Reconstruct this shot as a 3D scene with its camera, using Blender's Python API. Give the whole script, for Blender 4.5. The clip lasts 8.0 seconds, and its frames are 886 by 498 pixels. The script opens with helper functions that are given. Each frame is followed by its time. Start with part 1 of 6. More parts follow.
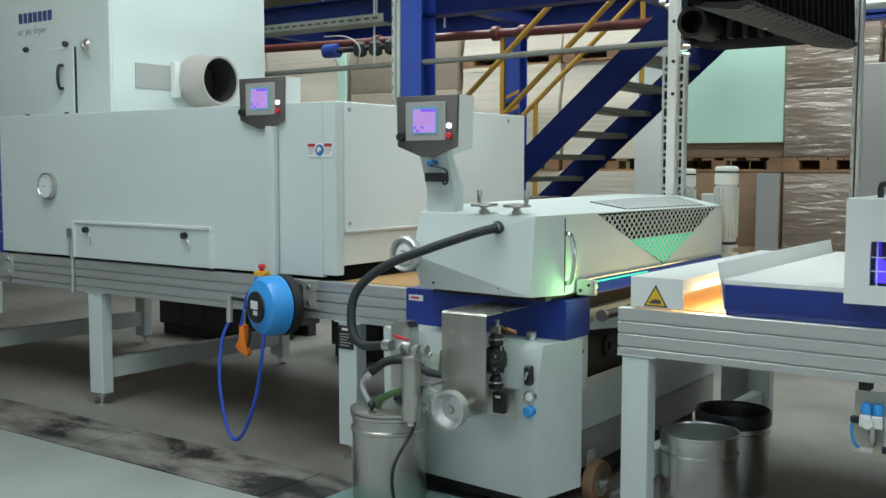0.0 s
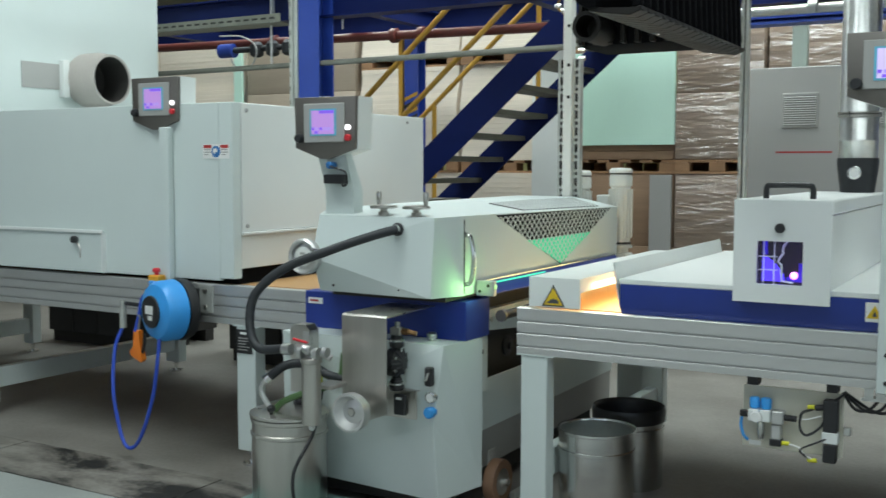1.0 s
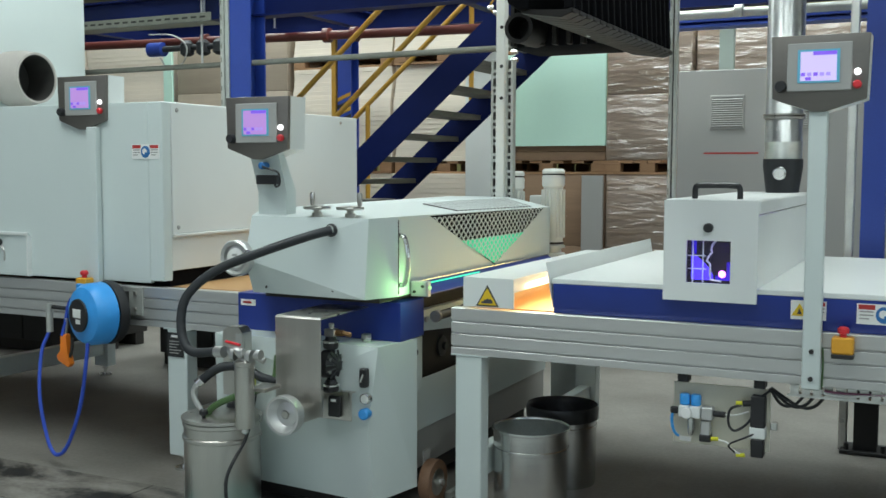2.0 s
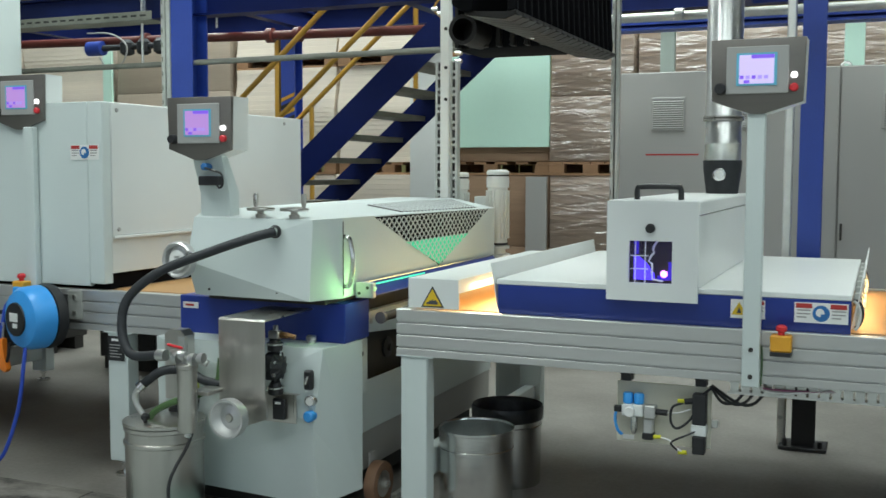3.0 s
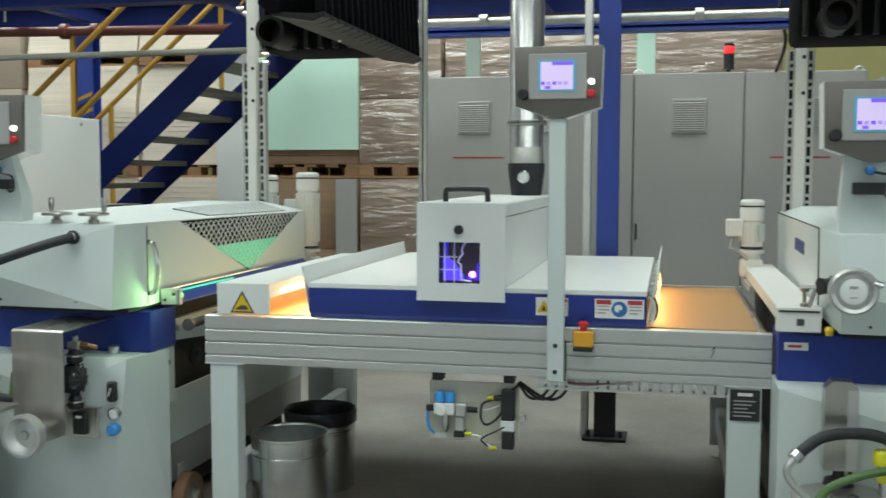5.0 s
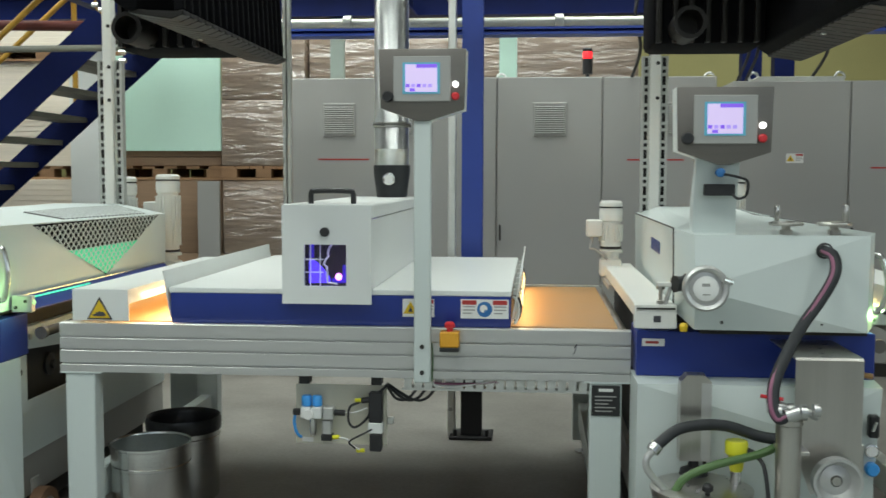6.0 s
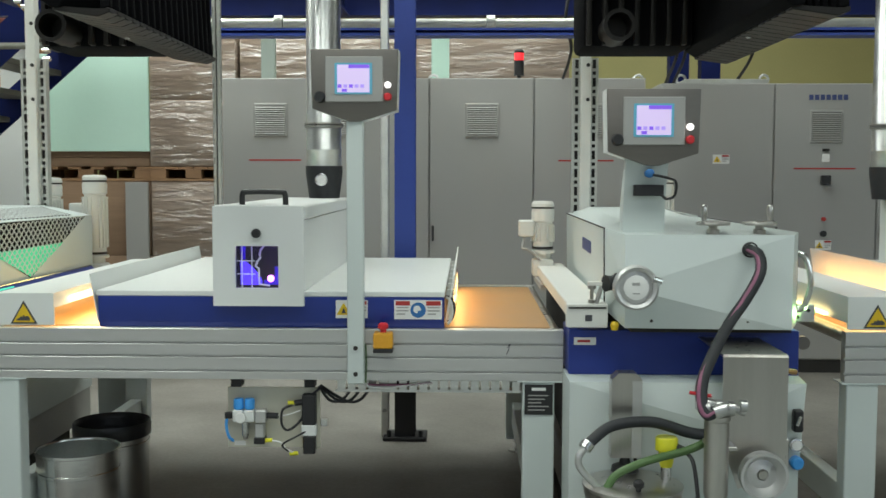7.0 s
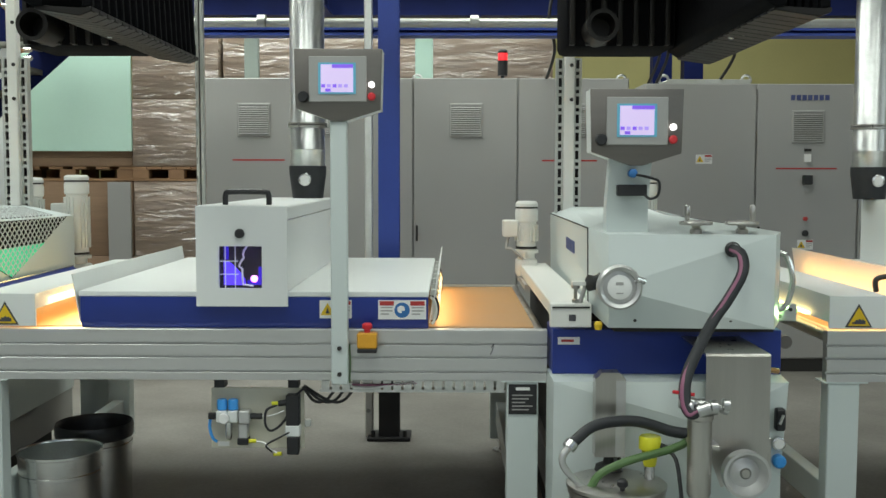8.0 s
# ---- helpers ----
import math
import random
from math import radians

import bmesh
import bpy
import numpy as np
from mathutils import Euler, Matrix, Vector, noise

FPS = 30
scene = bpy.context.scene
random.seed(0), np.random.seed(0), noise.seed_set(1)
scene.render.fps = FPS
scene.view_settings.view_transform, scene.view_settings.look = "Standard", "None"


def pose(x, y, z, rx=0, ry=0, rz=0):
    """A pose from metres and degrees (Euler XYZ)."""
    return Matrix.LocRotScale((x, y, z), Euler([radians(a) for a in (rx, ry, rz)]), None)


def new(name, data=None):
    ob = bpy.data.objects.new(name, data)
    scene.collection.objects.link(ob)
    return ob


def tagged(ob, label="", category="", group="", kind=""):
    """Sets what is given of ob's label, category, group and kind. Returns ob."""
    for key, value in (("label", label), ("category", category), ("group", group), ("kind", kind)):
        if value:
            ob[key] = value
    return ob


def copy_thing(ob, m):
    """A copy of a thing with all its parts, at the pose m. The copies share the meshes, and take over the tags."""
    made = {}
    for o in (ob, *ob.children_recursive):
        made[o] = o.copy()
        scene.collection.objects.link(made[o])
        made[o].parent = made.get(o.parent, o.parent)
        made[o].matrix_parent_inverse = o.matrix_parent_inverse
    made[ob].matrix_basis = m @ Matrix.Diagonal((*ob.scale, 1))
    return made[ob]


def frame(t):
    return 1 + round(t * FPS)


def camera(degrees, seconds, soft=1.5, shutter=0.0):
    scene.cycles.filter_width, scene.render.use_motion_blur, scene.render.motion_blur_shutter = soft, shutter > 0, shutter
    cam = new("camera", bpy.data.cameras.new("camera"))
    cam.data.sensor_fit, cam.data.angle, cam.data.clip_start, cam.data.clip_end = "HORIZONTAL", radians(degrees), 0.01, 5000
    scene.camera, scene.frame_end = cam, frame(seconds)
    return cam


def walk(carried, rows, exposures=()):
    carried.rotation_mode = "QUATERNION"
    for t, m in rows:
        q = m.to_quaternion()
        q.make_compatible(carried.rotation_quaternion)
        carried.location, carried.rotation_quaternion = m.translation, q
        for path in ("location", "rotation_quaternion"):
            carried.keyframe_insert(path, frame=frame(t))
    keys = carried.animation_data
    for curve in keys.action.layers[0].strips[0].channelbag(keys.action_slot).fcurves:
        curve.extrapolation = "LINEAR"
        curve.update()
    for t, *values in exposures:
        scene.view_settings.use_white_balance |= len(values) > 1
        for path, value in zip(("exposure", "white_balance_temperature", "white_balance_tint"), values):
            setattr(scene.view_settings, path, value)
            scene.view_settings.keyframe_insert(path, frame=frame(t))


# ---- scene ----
# camera: a tripod that stands still and pans
cam = camera(46.7, 8.0, soft=1.5, shutter=0.4)
EYE = 1.49
ROWS = [
    (0.0, 85.427, -0.100, 35.451),
    (0.5, 85.463, -0.102, 33.935),
    (1.0, 85.536, -0.117, 29.849),
    (1.5, 85.556, -0.121, 27.596),
    (3.0, 85.647, -0.161, 23.086),
    (3.5, 85.668, -0.161, 21.126),
    (4.0, 85.701, -0.120, 19.133),
    (5.5, 85.891, -0.150, 8.548),
    (6.0, 85.945, -0.151, 5.052),
    (6.5, 85.976, -0.183, 3.091),
    (7.0, 85.995, -0.130, 1.312),
    (7.5, 85.994, -0.141, 0.377),
    (8.0, 85.994, -0.127, 0.414),
]
walk(cam, [(t, pose(0, 0, EYE, rx, ry, rz)) for t, rx, ry, rz in ROWS],
     exposures=[(0.0, 0.0, 6280, 10), (4.0, 0.0, 6480, 10), (8.0, 0.0, 6780, 11)])

# ---- light ----
world = bpy.data.worlds.new("world")
scene.world = world
world.use_nodes = True
sky = world.node_tree.nodes.new("ShaderNodeTexSky")
sky.sky_type, sky.sun_disc = 'NISHITA', False
sky.sun_elevation, sky.sun_rotation = radians(40), radians(200)
world.node_tree.links.new(sky.outputs[0], world.node_tree.nodes["Background"].inputs[0])
world.node_tree.nodes["Background"].inputs[1].default_value = 0.1


def lamp(name, m, sx, sy, watts, colour):
    data = bpy.data.lights.new(name, 'AREA')
    data.shape, data.size, data.size_y, data.energy, data.color = 'RECTANGLE', sx, sy, watts, colour
    ob = new(name, data)
    ob.matrix_world = m
    return ob


# daylight through the glazed front behind the camera and through the side
lamp("daylight_front", pose(0.5, -5.8, 3.95, 90, 0, 0), 10.0, 2.2, 36, (0.84, 1.0, 0.98))
lamp("daylight_side", pose(8.8, -1.0, 3.95, 90, 0, 90), 7.0, 2.0, 115, (0.84, 1.0, 0.98))
# added area lamps below the closed ceiling, no fixtures, set to brighten each zone
for lx, ly, watts in [(-8.0, 1.0, 15), (-3.8, 1.6, 215), (-0.4, 0.4, 105), (2.8, 0.4, 90), (-7.0, 7.6, 260), (-2.4, 7.8, 290), (0.8, 7.0, 165), (3.0, 13.0, 110)]:
    lamp("roof_fill", pose(lx, ly, 6.05), 1.4, 4.0, watts, (0.89, 0.99, 0.95))

# ---- materials ----


def nodes_of(name):
    m = bpy.data.materials.new(name)
    m.use_nodes = True
    return m, m.node_tree.nodes, m.node_tree.links, m.node_tree.nodes["Principled BSDF"]


def mat(name, col, rough=0.5, metal=0.0, var=0.08, scale=6.0, bump=0.0, bscale=120.0, stretch=(1, 1, 1), dirt=0.0, island=0.0, spec=0.5, coat=0.0):
    """Painted, cast or rolled surface: colour noise at two scales, grain bump, optional stains."""
    m, n, l, b = nodes_of(name)
    tc = n.new("ShaderNodeTexCoord")
    mp = n.new("ShaderNodeMapping")
    mp.inputs["Scale"].default_value = stretch
    l.new(tc.outputs["Object"], mp.inputs["Vector"])
    big = n.new("ShaderNodeTexNoise")
    big.inputs["Scale"].default_value, big.inputs["Detail"].default_value = scale, 6.0
    fine = n.new("ShaderNodeTexNoise")
    fine.inputs["Scale"].default_value, fine.inputs["Detail"].default_value = bscale, 3.0
    l.new(mp.outputs[0], big.inputs["Vector"])
    l.new(mp.outputs[0], fine.inputs["Vector"])
    add = n.new("ShaderNodeMath")
    add.operation = 'ADD'
    l.new(big.outputs["Fac"], add.inputs[0])
    mul = n.new("ShaderNodeMath")
    mul.operation, mul.inputs[1].default_value = 'MULTIPLY', 0.5
    l.new(fine.outputs["Fac"], mul.inputs[0])
    l.new(mul.outputs[0], add.inputs[1])
    rng = n.new("ShaderNodeMapRange")
    rng.inputs["From Min"].default_value, rng.inputs["From Max"].default_value = 0.45, 1.05
    rng.inputs["To Min"].default_value, rng.inputs["To Max"].default_value = 1.0 - var, 1.0 + var
    l.new(add.outputs[0], rng.inputs["Value"])
    last = rng.outputs[0]
    if island:
        geo = n.new("ShaderNodeNewGeometry")
        info = n.new("ShaderNodeObjectInfo")
        sm = n.new("ShaderNodeMath")
        sm.operation = 'ADD'
        l.new(geo.outputs["Random Per Island"], sm.inputs[0])
        l.new(info.outputs["Random"], sm.inputs[1])
        r2 = n.new("ShaderNodeMapRange")
        r2.inputs["From Max"].default_value = 2.0
        r2.inputs["To Min"].default_value, r2.inputs["To Max"].default_value = 1 - island, 1 + island
        l.new(sm.outputs[0], r2.inputs["Value"])
        mm = n.new("ShaderNodeMath")
        mm.operation = 'MULTIPLY'
        l.new(last, mm.inputs[0])
        l.new(r2.outputs[0], mm.inputs[1])
        last = mm.outputs[0]
    mix = n.new("ShaderNodeVectorMath")
    mix.operation = 'SCALE'
    mix.inputs[0].default_value = col
    l.new(last, mix.inputs["Scale"])
    cout = mix.outputs[0]
    if dirt:
        d = n.new("ShaderNodeTexNoise")
        d.inputs["Scale"].default_value, d.inputs["Detail"].default_value, d.inputs["Roughness"].default_value = scale * 0.45, 9.0, 0.68
        l.new(tc.outputs["Object"], d.inputs["Vector"])
        dr = n.new("ShaderNodeMapRange")
        dr.inputs["From Min"].default_value, dr.inputs["From Max"].default_value, dr.inputs["To Max"].default_value = 0.52, 0.72, dirt
        l.new(d.outputs["Fac"], dr.inputs["Value"])
        mc = n.new("ShaderNodeMix")
        mc.data_type = 'RGBA'
        mc.inputs["B"].default_value = (col[0] * 0.42, col[1] * 0.4, col[2] * 0.36, 1)
        l.new(dr.outputs[0], mc.inputs["Factor"])
        l.new(cout, mc.inputs["A"])
        cout = mc.outputs["Result"]
    l.new(cout, b.inputs["Base Color"])
    rr = n.new("ShaderNodeMapRange")
    rr.inputs["To Min"].default_value, rr.inputs["To Max"].default_value = max(0.03, rough - 0.09), min(1.0, rough + 0.09)
    l.new(big.outputs["Fac"], rr.inputs["Value"])
    l.new(rr.outputs[0], b.inputs["Roughness"])
    b.inputs["Metallic"].default_value = metal
    b.inputs["Specular IOR Level"].default_value = spec
    b.inputs["Coat Weight"].default_value = coat
    if bump:
        bp = n.new("ShaderNodeBump")
        bp.inputs["Strength"].default_value, bp.inputs["Distance"].default_value = bump, 0.003
        l.new(fine.outputs["Fac"], bp.inputs["Height"])
        l.new(bp.outputs[0], b.inputs["Normal"])
    return m


def glow(name, col, strength):
    m, n, l, b = nodes_of(name)
    b.inputs["Base Color"].default_value = (*col, 1)
    b.inputs["Emission Color"].default_value = (*col, 1)
    b.inputs["Emission Strength"].default_value = strength
    return m


def glass_mat(name, col, rough=0.03, trans=1.0):
    m, n, l, b = nodes_of(name)
    b.inputs["Base Color"].default_value = (*col, 1)
    b.inputs["Roughness"].default_value = rough
    b.inputs["Transmission Weight"].default_value = trans
    return m


def wrap_mat(name, col):
    """Stretch film over brown board: horizontal creases, sharp glints."""
    m, n, l, b = nodes_of(name)
    tc = n.new("ShaderNodeTexCoord")
    mp = n.new("ShaderNodeMapping")
    mp.inputs["Scale"].default_value = (1.0, 1.0, 9.0)
    l.new(tc.outputs["Object"], mp.inputs["Vector"])
    nz = n.new("ShaderNodeTexNoise")
    nz.inputs["Scale"].default_value, nz.inputs["Detail"].default_value, nz.inputs["Distortion"].default_value = 1.5, 8.0, 1.0
    l.new(mp.outputs[0], nz.inputs["Vector"])
    ramp = n.new("ShaderNodeValToRGB")
    ramp.color_ramp.elements[0].position, ramp.color_ramp.elements[0].color = 0.3, (col[0] * 0.72, col[1] * 0.72, col[2] * 0.72, 1)
    ramp.color_ramp.elements[1].position, ramp.color_ramp.elements[1].color = 0.75, (*col, 1)
    l.new(nz.outputs["Fac"], ramp.inputs[0])
    l.new(ramp.outputs[0], b.inputs["Base Color"])
    b.inputs["Roughness"].default_value = 0.55
    b.inputs["Coat Weight"].default_value = 1.0
    b.inputs["Coat Roughness"].default_value = 0.13
    b.inputs["Coat IOR"].default_value = 2.1
    bp = n.new("ShaderNodeBump")
    bp.inputs["Strength"].default_value, bp.inputs["Distance"].default_value = 0.5, 0.035
    l.new(nz.outputs["Fac"], bp.inputs["Height"])
    l.new(bp.outputs[0], b.inputs["Normal"])
    # the film itself: short taut creases that glint
    mq = n.new("ShaderNodeMapping")
    mq.inputs["Scale"].default_value = (1.0, 1.0, 3.8)
    l.new(tc.outputs["Object"], mq.inputs["Vector"])
    cr = n.new("ShaderNodeTexNoise")
    cr.inputs["Scale"].default_value, cr.inputs["Detail"].default_value, cr.inputs["Distortion"].default_value = 4.2, 8.0, 0.35
    l.new(mq.outputs[0], cr.inputs["Vector"])
    cb = n.new("ShaderNodeBump")
    cb.inputs["Strength"].default_value, cb.inputs["Distance"].default_value = 1.0, 0.16
    bg = n.new("ShaderNodeTexNoise")
    bg.inputs["Scale"].default_value, bg.inputs["Detail"].default_value = 2.2, 3.0
    l.new(mp.outputs[0], bg.inputs["Vector"])
    rg = n.new("ShaderNodeMapRange")
    rg.inputs["From Min"].default_value, rg.inputs["From Max"].default_value = 0.44, 0.58
    rg.inputs["To Min"].default_value = 0.12
    l.new(bg.outputs["Fac"], rg.inputs["Value"])
    l.new(rg.outputs["Result"], cb.inputs["Strength"])
    l.new(cr.outputs["Fac"], cb.inputs["Height"])
    l.new(cb.outputs[0], b.inputs["Coat Normal"])
    return m


def floor_mat(name):
    m, n, l, b = nodes_of(name)
    tc = n.new("ShaderNodeTexCoord")
    a = n.new("ShaderNodeTexNoise")
    a.inputs["Scale"].default_value, a.inputs["Detail"].default_value, a.inputs["Roughness"].default_value = 1.1, 9.0, 0.65
    c = n.new("ShaderNodeTexNoise")
    c.inputs["Scale"].default_value, c.inputs["Detail"].default_value = 45.0, 5.0
    for q in (a, c):
        l.new(tc.outputs["Object"], q.inputs["Vector"])
    ad = n.new("ShaderNodeMath")
    ad.operation = 'MULTIPLY_ADD'
    ad.inputs[1].default_value = 0.25
    l.new(c.outputs["Fac"], ad.inputs[0])
    l.new(a.outputs["Fac"], ad.inputs[2])
    ramp = n.new("ShaderNodeValToRGB")
    e = ramp.color_ramp.elements
    e[0].position, e[0].color = 0.40, (0.128, 0.116, 0.102, 1)
    e[1].position, e[1].color = 0.85, (0.295, 0.28, 0.255, 1)
    l.new(ad.outputs[0], ramp.inputs[0])
    l.new(ramp.outputs[0], b.inputs["Base Color"])
    rr = n.new("ShaderNodeMapRange")
    rr.inputs["To Min"].default_value, rr.inputs["To Max"].default_value = 0.35, 0.7
    l.new(a.outputs["Fac"], rr.inputs["Value"])
    l.new(rr.outputs[0], b.inputs["Roughness"])
    bp = n.new("ShaderNodeBump")
    bp.inputs["Strength"].default_value, bp.inputs["Distance"].default_value = 0.15, 0.004
    l.new(c.outputs["Fac"], bp.inputs["Height"])
    l.new(bp.outputs[0], b.inputs["Normal"])
    return m


def stain_mat(name):
    """Brownish cover slabs with black oily smears, broken up at two scales."""
    m, n, l, b = nodes_of(name)
    tc = n.new("ShaderNodeTexCoord")
    mp = n.new("ShaderNodeMapping")
    mp.inputs["Scale"].default_value = (0.75, 1.7, 1)
    l.new(tc.outputs["Object"], mp.inputs["Vector"])
    a = n.new("ShaderNodeTexNoise")
    a.inputs["Scale"].default_value, a.inputs["Detail"].default_value, a.inputs["Roughness"].default_value, a.inputs["Distortion"].default_value = 1.9, 10.0, 0.66, 0.4
    l.new(mp.outputs[0], a.inputs["Vector"])
    g = n.new("ShaderNodeTexNoise")
    g.inputs["Scale"].default_value, g.inputs["Detail"].default_value = 38.0, 6.0
    l.new(tc.outputs["Object"], g.inputs["Vector"])
    mx = n.new("ShaderNodeMath")
    mx.operation = 'MULTIPLY_ADD'
    mx.inputs[1].default_value = 0.12
    l.new(g.outputs["Fac"], mx.inputs[0])
    l.new(a.outputs["Fac"], mx.inputs[2])
    ramp = n.new("ShaderNodeValToRGB")
    e = ramp.color_ramp.elements
    e[0].position, e[0].color = 0.475, (0.02, 0.02, 0.02, 1)
    e[1].position, e[1].color = 0.68, (0.25, 0.235, 0.21, 1)
    mid = e.new(0.565)
    mid.color = (0.15, 0.138, 0.122, 1)
    l.new(mx.outputs[0], ramp.inputs[0])
    l.new(ramp.outputs[0], b.inputs["Base Color"])
    rr = n.new("ShaderNodeMapRange")
    rr.inputs["To Min"].default_value, rr.inputs["To Max"].default_value = 0.35, 0.8
    l.new(a.outputs["Fac"], rr.inputs["Value"])
    l.new(rr.outputs[0], b.inputs["Roughness"])
    bp = n.new("ShaderNodeBump")
    bp.inputs["Strength"].default_value, bp.inputs["Distance"].default_value = 0.2, 0.003
    l.new(g.outputs["Fac"], bp.inputs["Height"])
    l.new(bp.outputs[0], b.inputs["Normal"])
    return m


GREY = mat("pale grey-green enamel", (0.62, 0.68, 0.665), 0.38, var=0.03, scale=2.0, bump=0.06, bscale=350, dirt=0.05)
WHITE = mat("white enamel", (0.74, 0.76, 0.745), 0.36, var=0.03, scale=2.0, bump=0.05, bscale=350, dirt=0.05)
CREAM = mat("warm white enamel", (0.74, 0.74, 0.70), 0.4, var=0.03, scale=2.0, bump=0.05, bscale=350, dirt=0.05)
CABGREY = mat("cabinet grey enamel", (0.37, 0.365, 0.35), 0.42, var=0.03, scale=1.5, bump=0.1, bscale=300)
BLUE = mat("ultramarine enamel", (0.015, 0.038, 0.25), 0.36, var=0.10, scale=4.0, bump=0.05, bscale=250)
NAVY = mat("dark navy steel paint", (0.006, 0.013, 0.085), 0.5, var=0.2, scale=3.0, bump=0.1, bscale=150, spec=0.15)
STEELBLUE = mat("structural blue paint", (0.026, 0.062, 0.34), 0.4, var=0.15, scale=3.0, bump=0.1, bscale=150, dirt=0.1)
ALU = mat("anodised aluminium", (0.62, 0.62, 0.61), 0.42, metal=0.75, var=0.05, scale=3.0, bump=0.12, bscale=60, stretch=(0.05, 1, 6))
STEEL = mat("brushed stainless steel", (0.55, 0.53, 0.50), 0.30, metal=1.0, var=0.08, scale=3.0, bump=0.15, bscale=90, stretch=(9, 9, 0.25))
PANELSTEEL = mat("dull bronze-grey steel", (0.20, 0.185, 0.17), 0.45, metal=0.7, var=0.08, scale=5.0, bump=0.1, bscale=140, stretch=(0.3, 1, 6))
FITTING = mat("satin steel fitting", (0.58, 0.58, 0.57), 0.33, metal=1.0, var=0.1, scale=25.0)
CHROME = mat("polished steel", (0.68, 0.68, 0.67), 0.25, metal=1.0, var=0.04, scale=8.0)
GALV = mat("galvanised sheet", (0.72, 0.73, 0.72), 0.34, metal=1.0, var=0.12, scale=14.0, bump=0.1, bscale=40)
BRIGHTPOST = mat("bright galvanised post", (0.80, 0.80, 0.76), 0.3, metal=0.45, var=0.1, scale=9.0)
ZINC = mat("bright zinc channel", (0.52, 0.53, 0.50), 0.42, metal=0.5, var=0.12, scale=14.0)
VENTGREY = mat("vent shadow grey", (0.17, 0.17, 0.165), 0.6, var=0.1)
BINSTEEL = mat("bright rolled steel", (0.66, 0.66, 0.65), 0.24, metal=1.0, var=0.08, scale=4.0, bump=0.08, bscale=60, stretch=(0.4, 0.4, 6))
BININNER = mat("darkened bin inside", (0.34, 0.37, 0.36), 0.35, metal=0.8, var=0.15, scale=10.0)
BLACK = mat("black plastic", (0.018, 0.018, 0.02), 0.45, var=0.2, scale=8.0, bump=0.1, bscale=200)
RUBBER = mat("black rubber", (0.022, 0.024, 0.028), 0.55, var=0.25, scale=20.0, bump=0.2, bscale=300)
# near-black for dark parts, and for shade coloured into gaps and interiors
DARK = mat("dark parts and recess shade", (0.03, 0.028, 0.026), 0.7, var=0.2)
# black of the ducts, also used to colour in the shade of openings
DUCTBLACK = mat("black ducts and recess shade", (0.005, 0.005, 0.006), 0.75, var=0.3, scale=6.0, bump=0.3, bscale=30, spec=0.06)
LINER = mat("black liner film", (0.02, 0.02, 0.022), 0.35, var=0.3, scale=14.0, bump=0.6, bscale=40, spec=0.5)
CHAIN = mat("brownish black chain plastic", (0.014, 0.012, 0.0105), 0.45, var=0.3, scale=9.0, bump=0.15, bscale=120, spec=0.3)
CYAN = mat("sky blue plastic", (0.045, 0.32, 0.78), 0.35, var=0.06, scale=12.0)
ORANGE = mat("orange plastic", (0.85, 0.22, 0.02), 0.4, var=0.06)
YELLOW = mat("signal yellow", (0.75, 0.50, 0.02), 0.45, var=0.08)
AMBER = mat("amber yellow box", (0.75, 0.36, 0.03), 0.4, var=0.06)
RAILYEL = mat("yellow rail paint", (0.46, 0.25, 0.03), 0.45, var=0.12)
LEMON = mat("lemon plastic", (0.72, 0.70, 0.03), 0.4, var=0.05)
RED = mat("red plastic", (0.65, 0.03, 0.04), 0.35, var=0.05)
REDPIPE = mat("red oxide pipe paint", (0.11, 0.022, 0.017), 0.45, var=0.2, scale=8.0)
GREENHOSE = mat("green hose", (0.09, 0.17, 0.06), 0.45, var=0.15)
BLUEHOSE = mat("blue air hose", (0.03, 0.08, 0.5), 0.4, var=0.1)
PINK = mat("magenta stripe rubber", (0.28, 0.10, 0.17), 0.5, var=0.1)
PAPER = mat("printed sticker white", (0.80, 0.80, 0.78), 0.5, var=0.02)
INK = mat("sticker ink", (0.06, 0.06, 0.07), 0.6, var=0.1)
STICKRED = mat("sticker red", (0.45, 0.04, 0.035), 0.5, var=0.05)
STICKBLUE = mat("sticker blue", (0.03, 0.16, 0.42), 0.5, var=0.05)
NAVYINK = mat("navy lettering", (0.05, 0.07, 0.2), 0.5, var=0.05)
BELT = mat("orange conveyor belt", (0.42, 0.24, 0.10), 0.5, var=0.1, scale=5.0, bump=0.1, bscale=200)
FLOOR = floor_mat("worn concrete")
FLOOR2 = mat("pale painted concrete", (0.30, 0.32, 0.305), 0.45, var=0.14, scale=2.0, bump=0.1, bscale=60, dirt=0.35)
STAIN = stain_mat("oily residue")
WALL = mat("hall wall render", (0.34, 0.33, 0.28), 0.8, var=0.08, scale=1.0, bump=0.1, bscale=40)
WALLYEL = mat("yellowish hall wall", (0.48, 0.45, 0.20), 0.8, var=0.08, scale=1.0, bump=0.1, bscale=40)
CEIL = mat("hall ceiling sheeting", (0.30, 0.30, 0.29), 0.8, var=0.08)
CARD = mat("cream board", (0.80, 0.71, 0.60), 0.8, var=0.10, scale=2.0, bump=0.3, bscale=25, stretch=(0.3, 0.3, 5), island=0.08)
CARDBROWN = mat("brown card", (0.30, 0.19, 0.12), 0.75, var=0.15, scale=3.0, bump=0.3, bscale=30, stretch=(0.3, 0.3, 5))
GREENBOARD = mat("mint board", (0.56, 0.80, 0.69), 0.6, var=0.04, scale=1.5)
TEALPALE = mat("pale grey-green panel", (0.36, 0.42, 0.38), 0.6, var=0.08, scale=3.0)
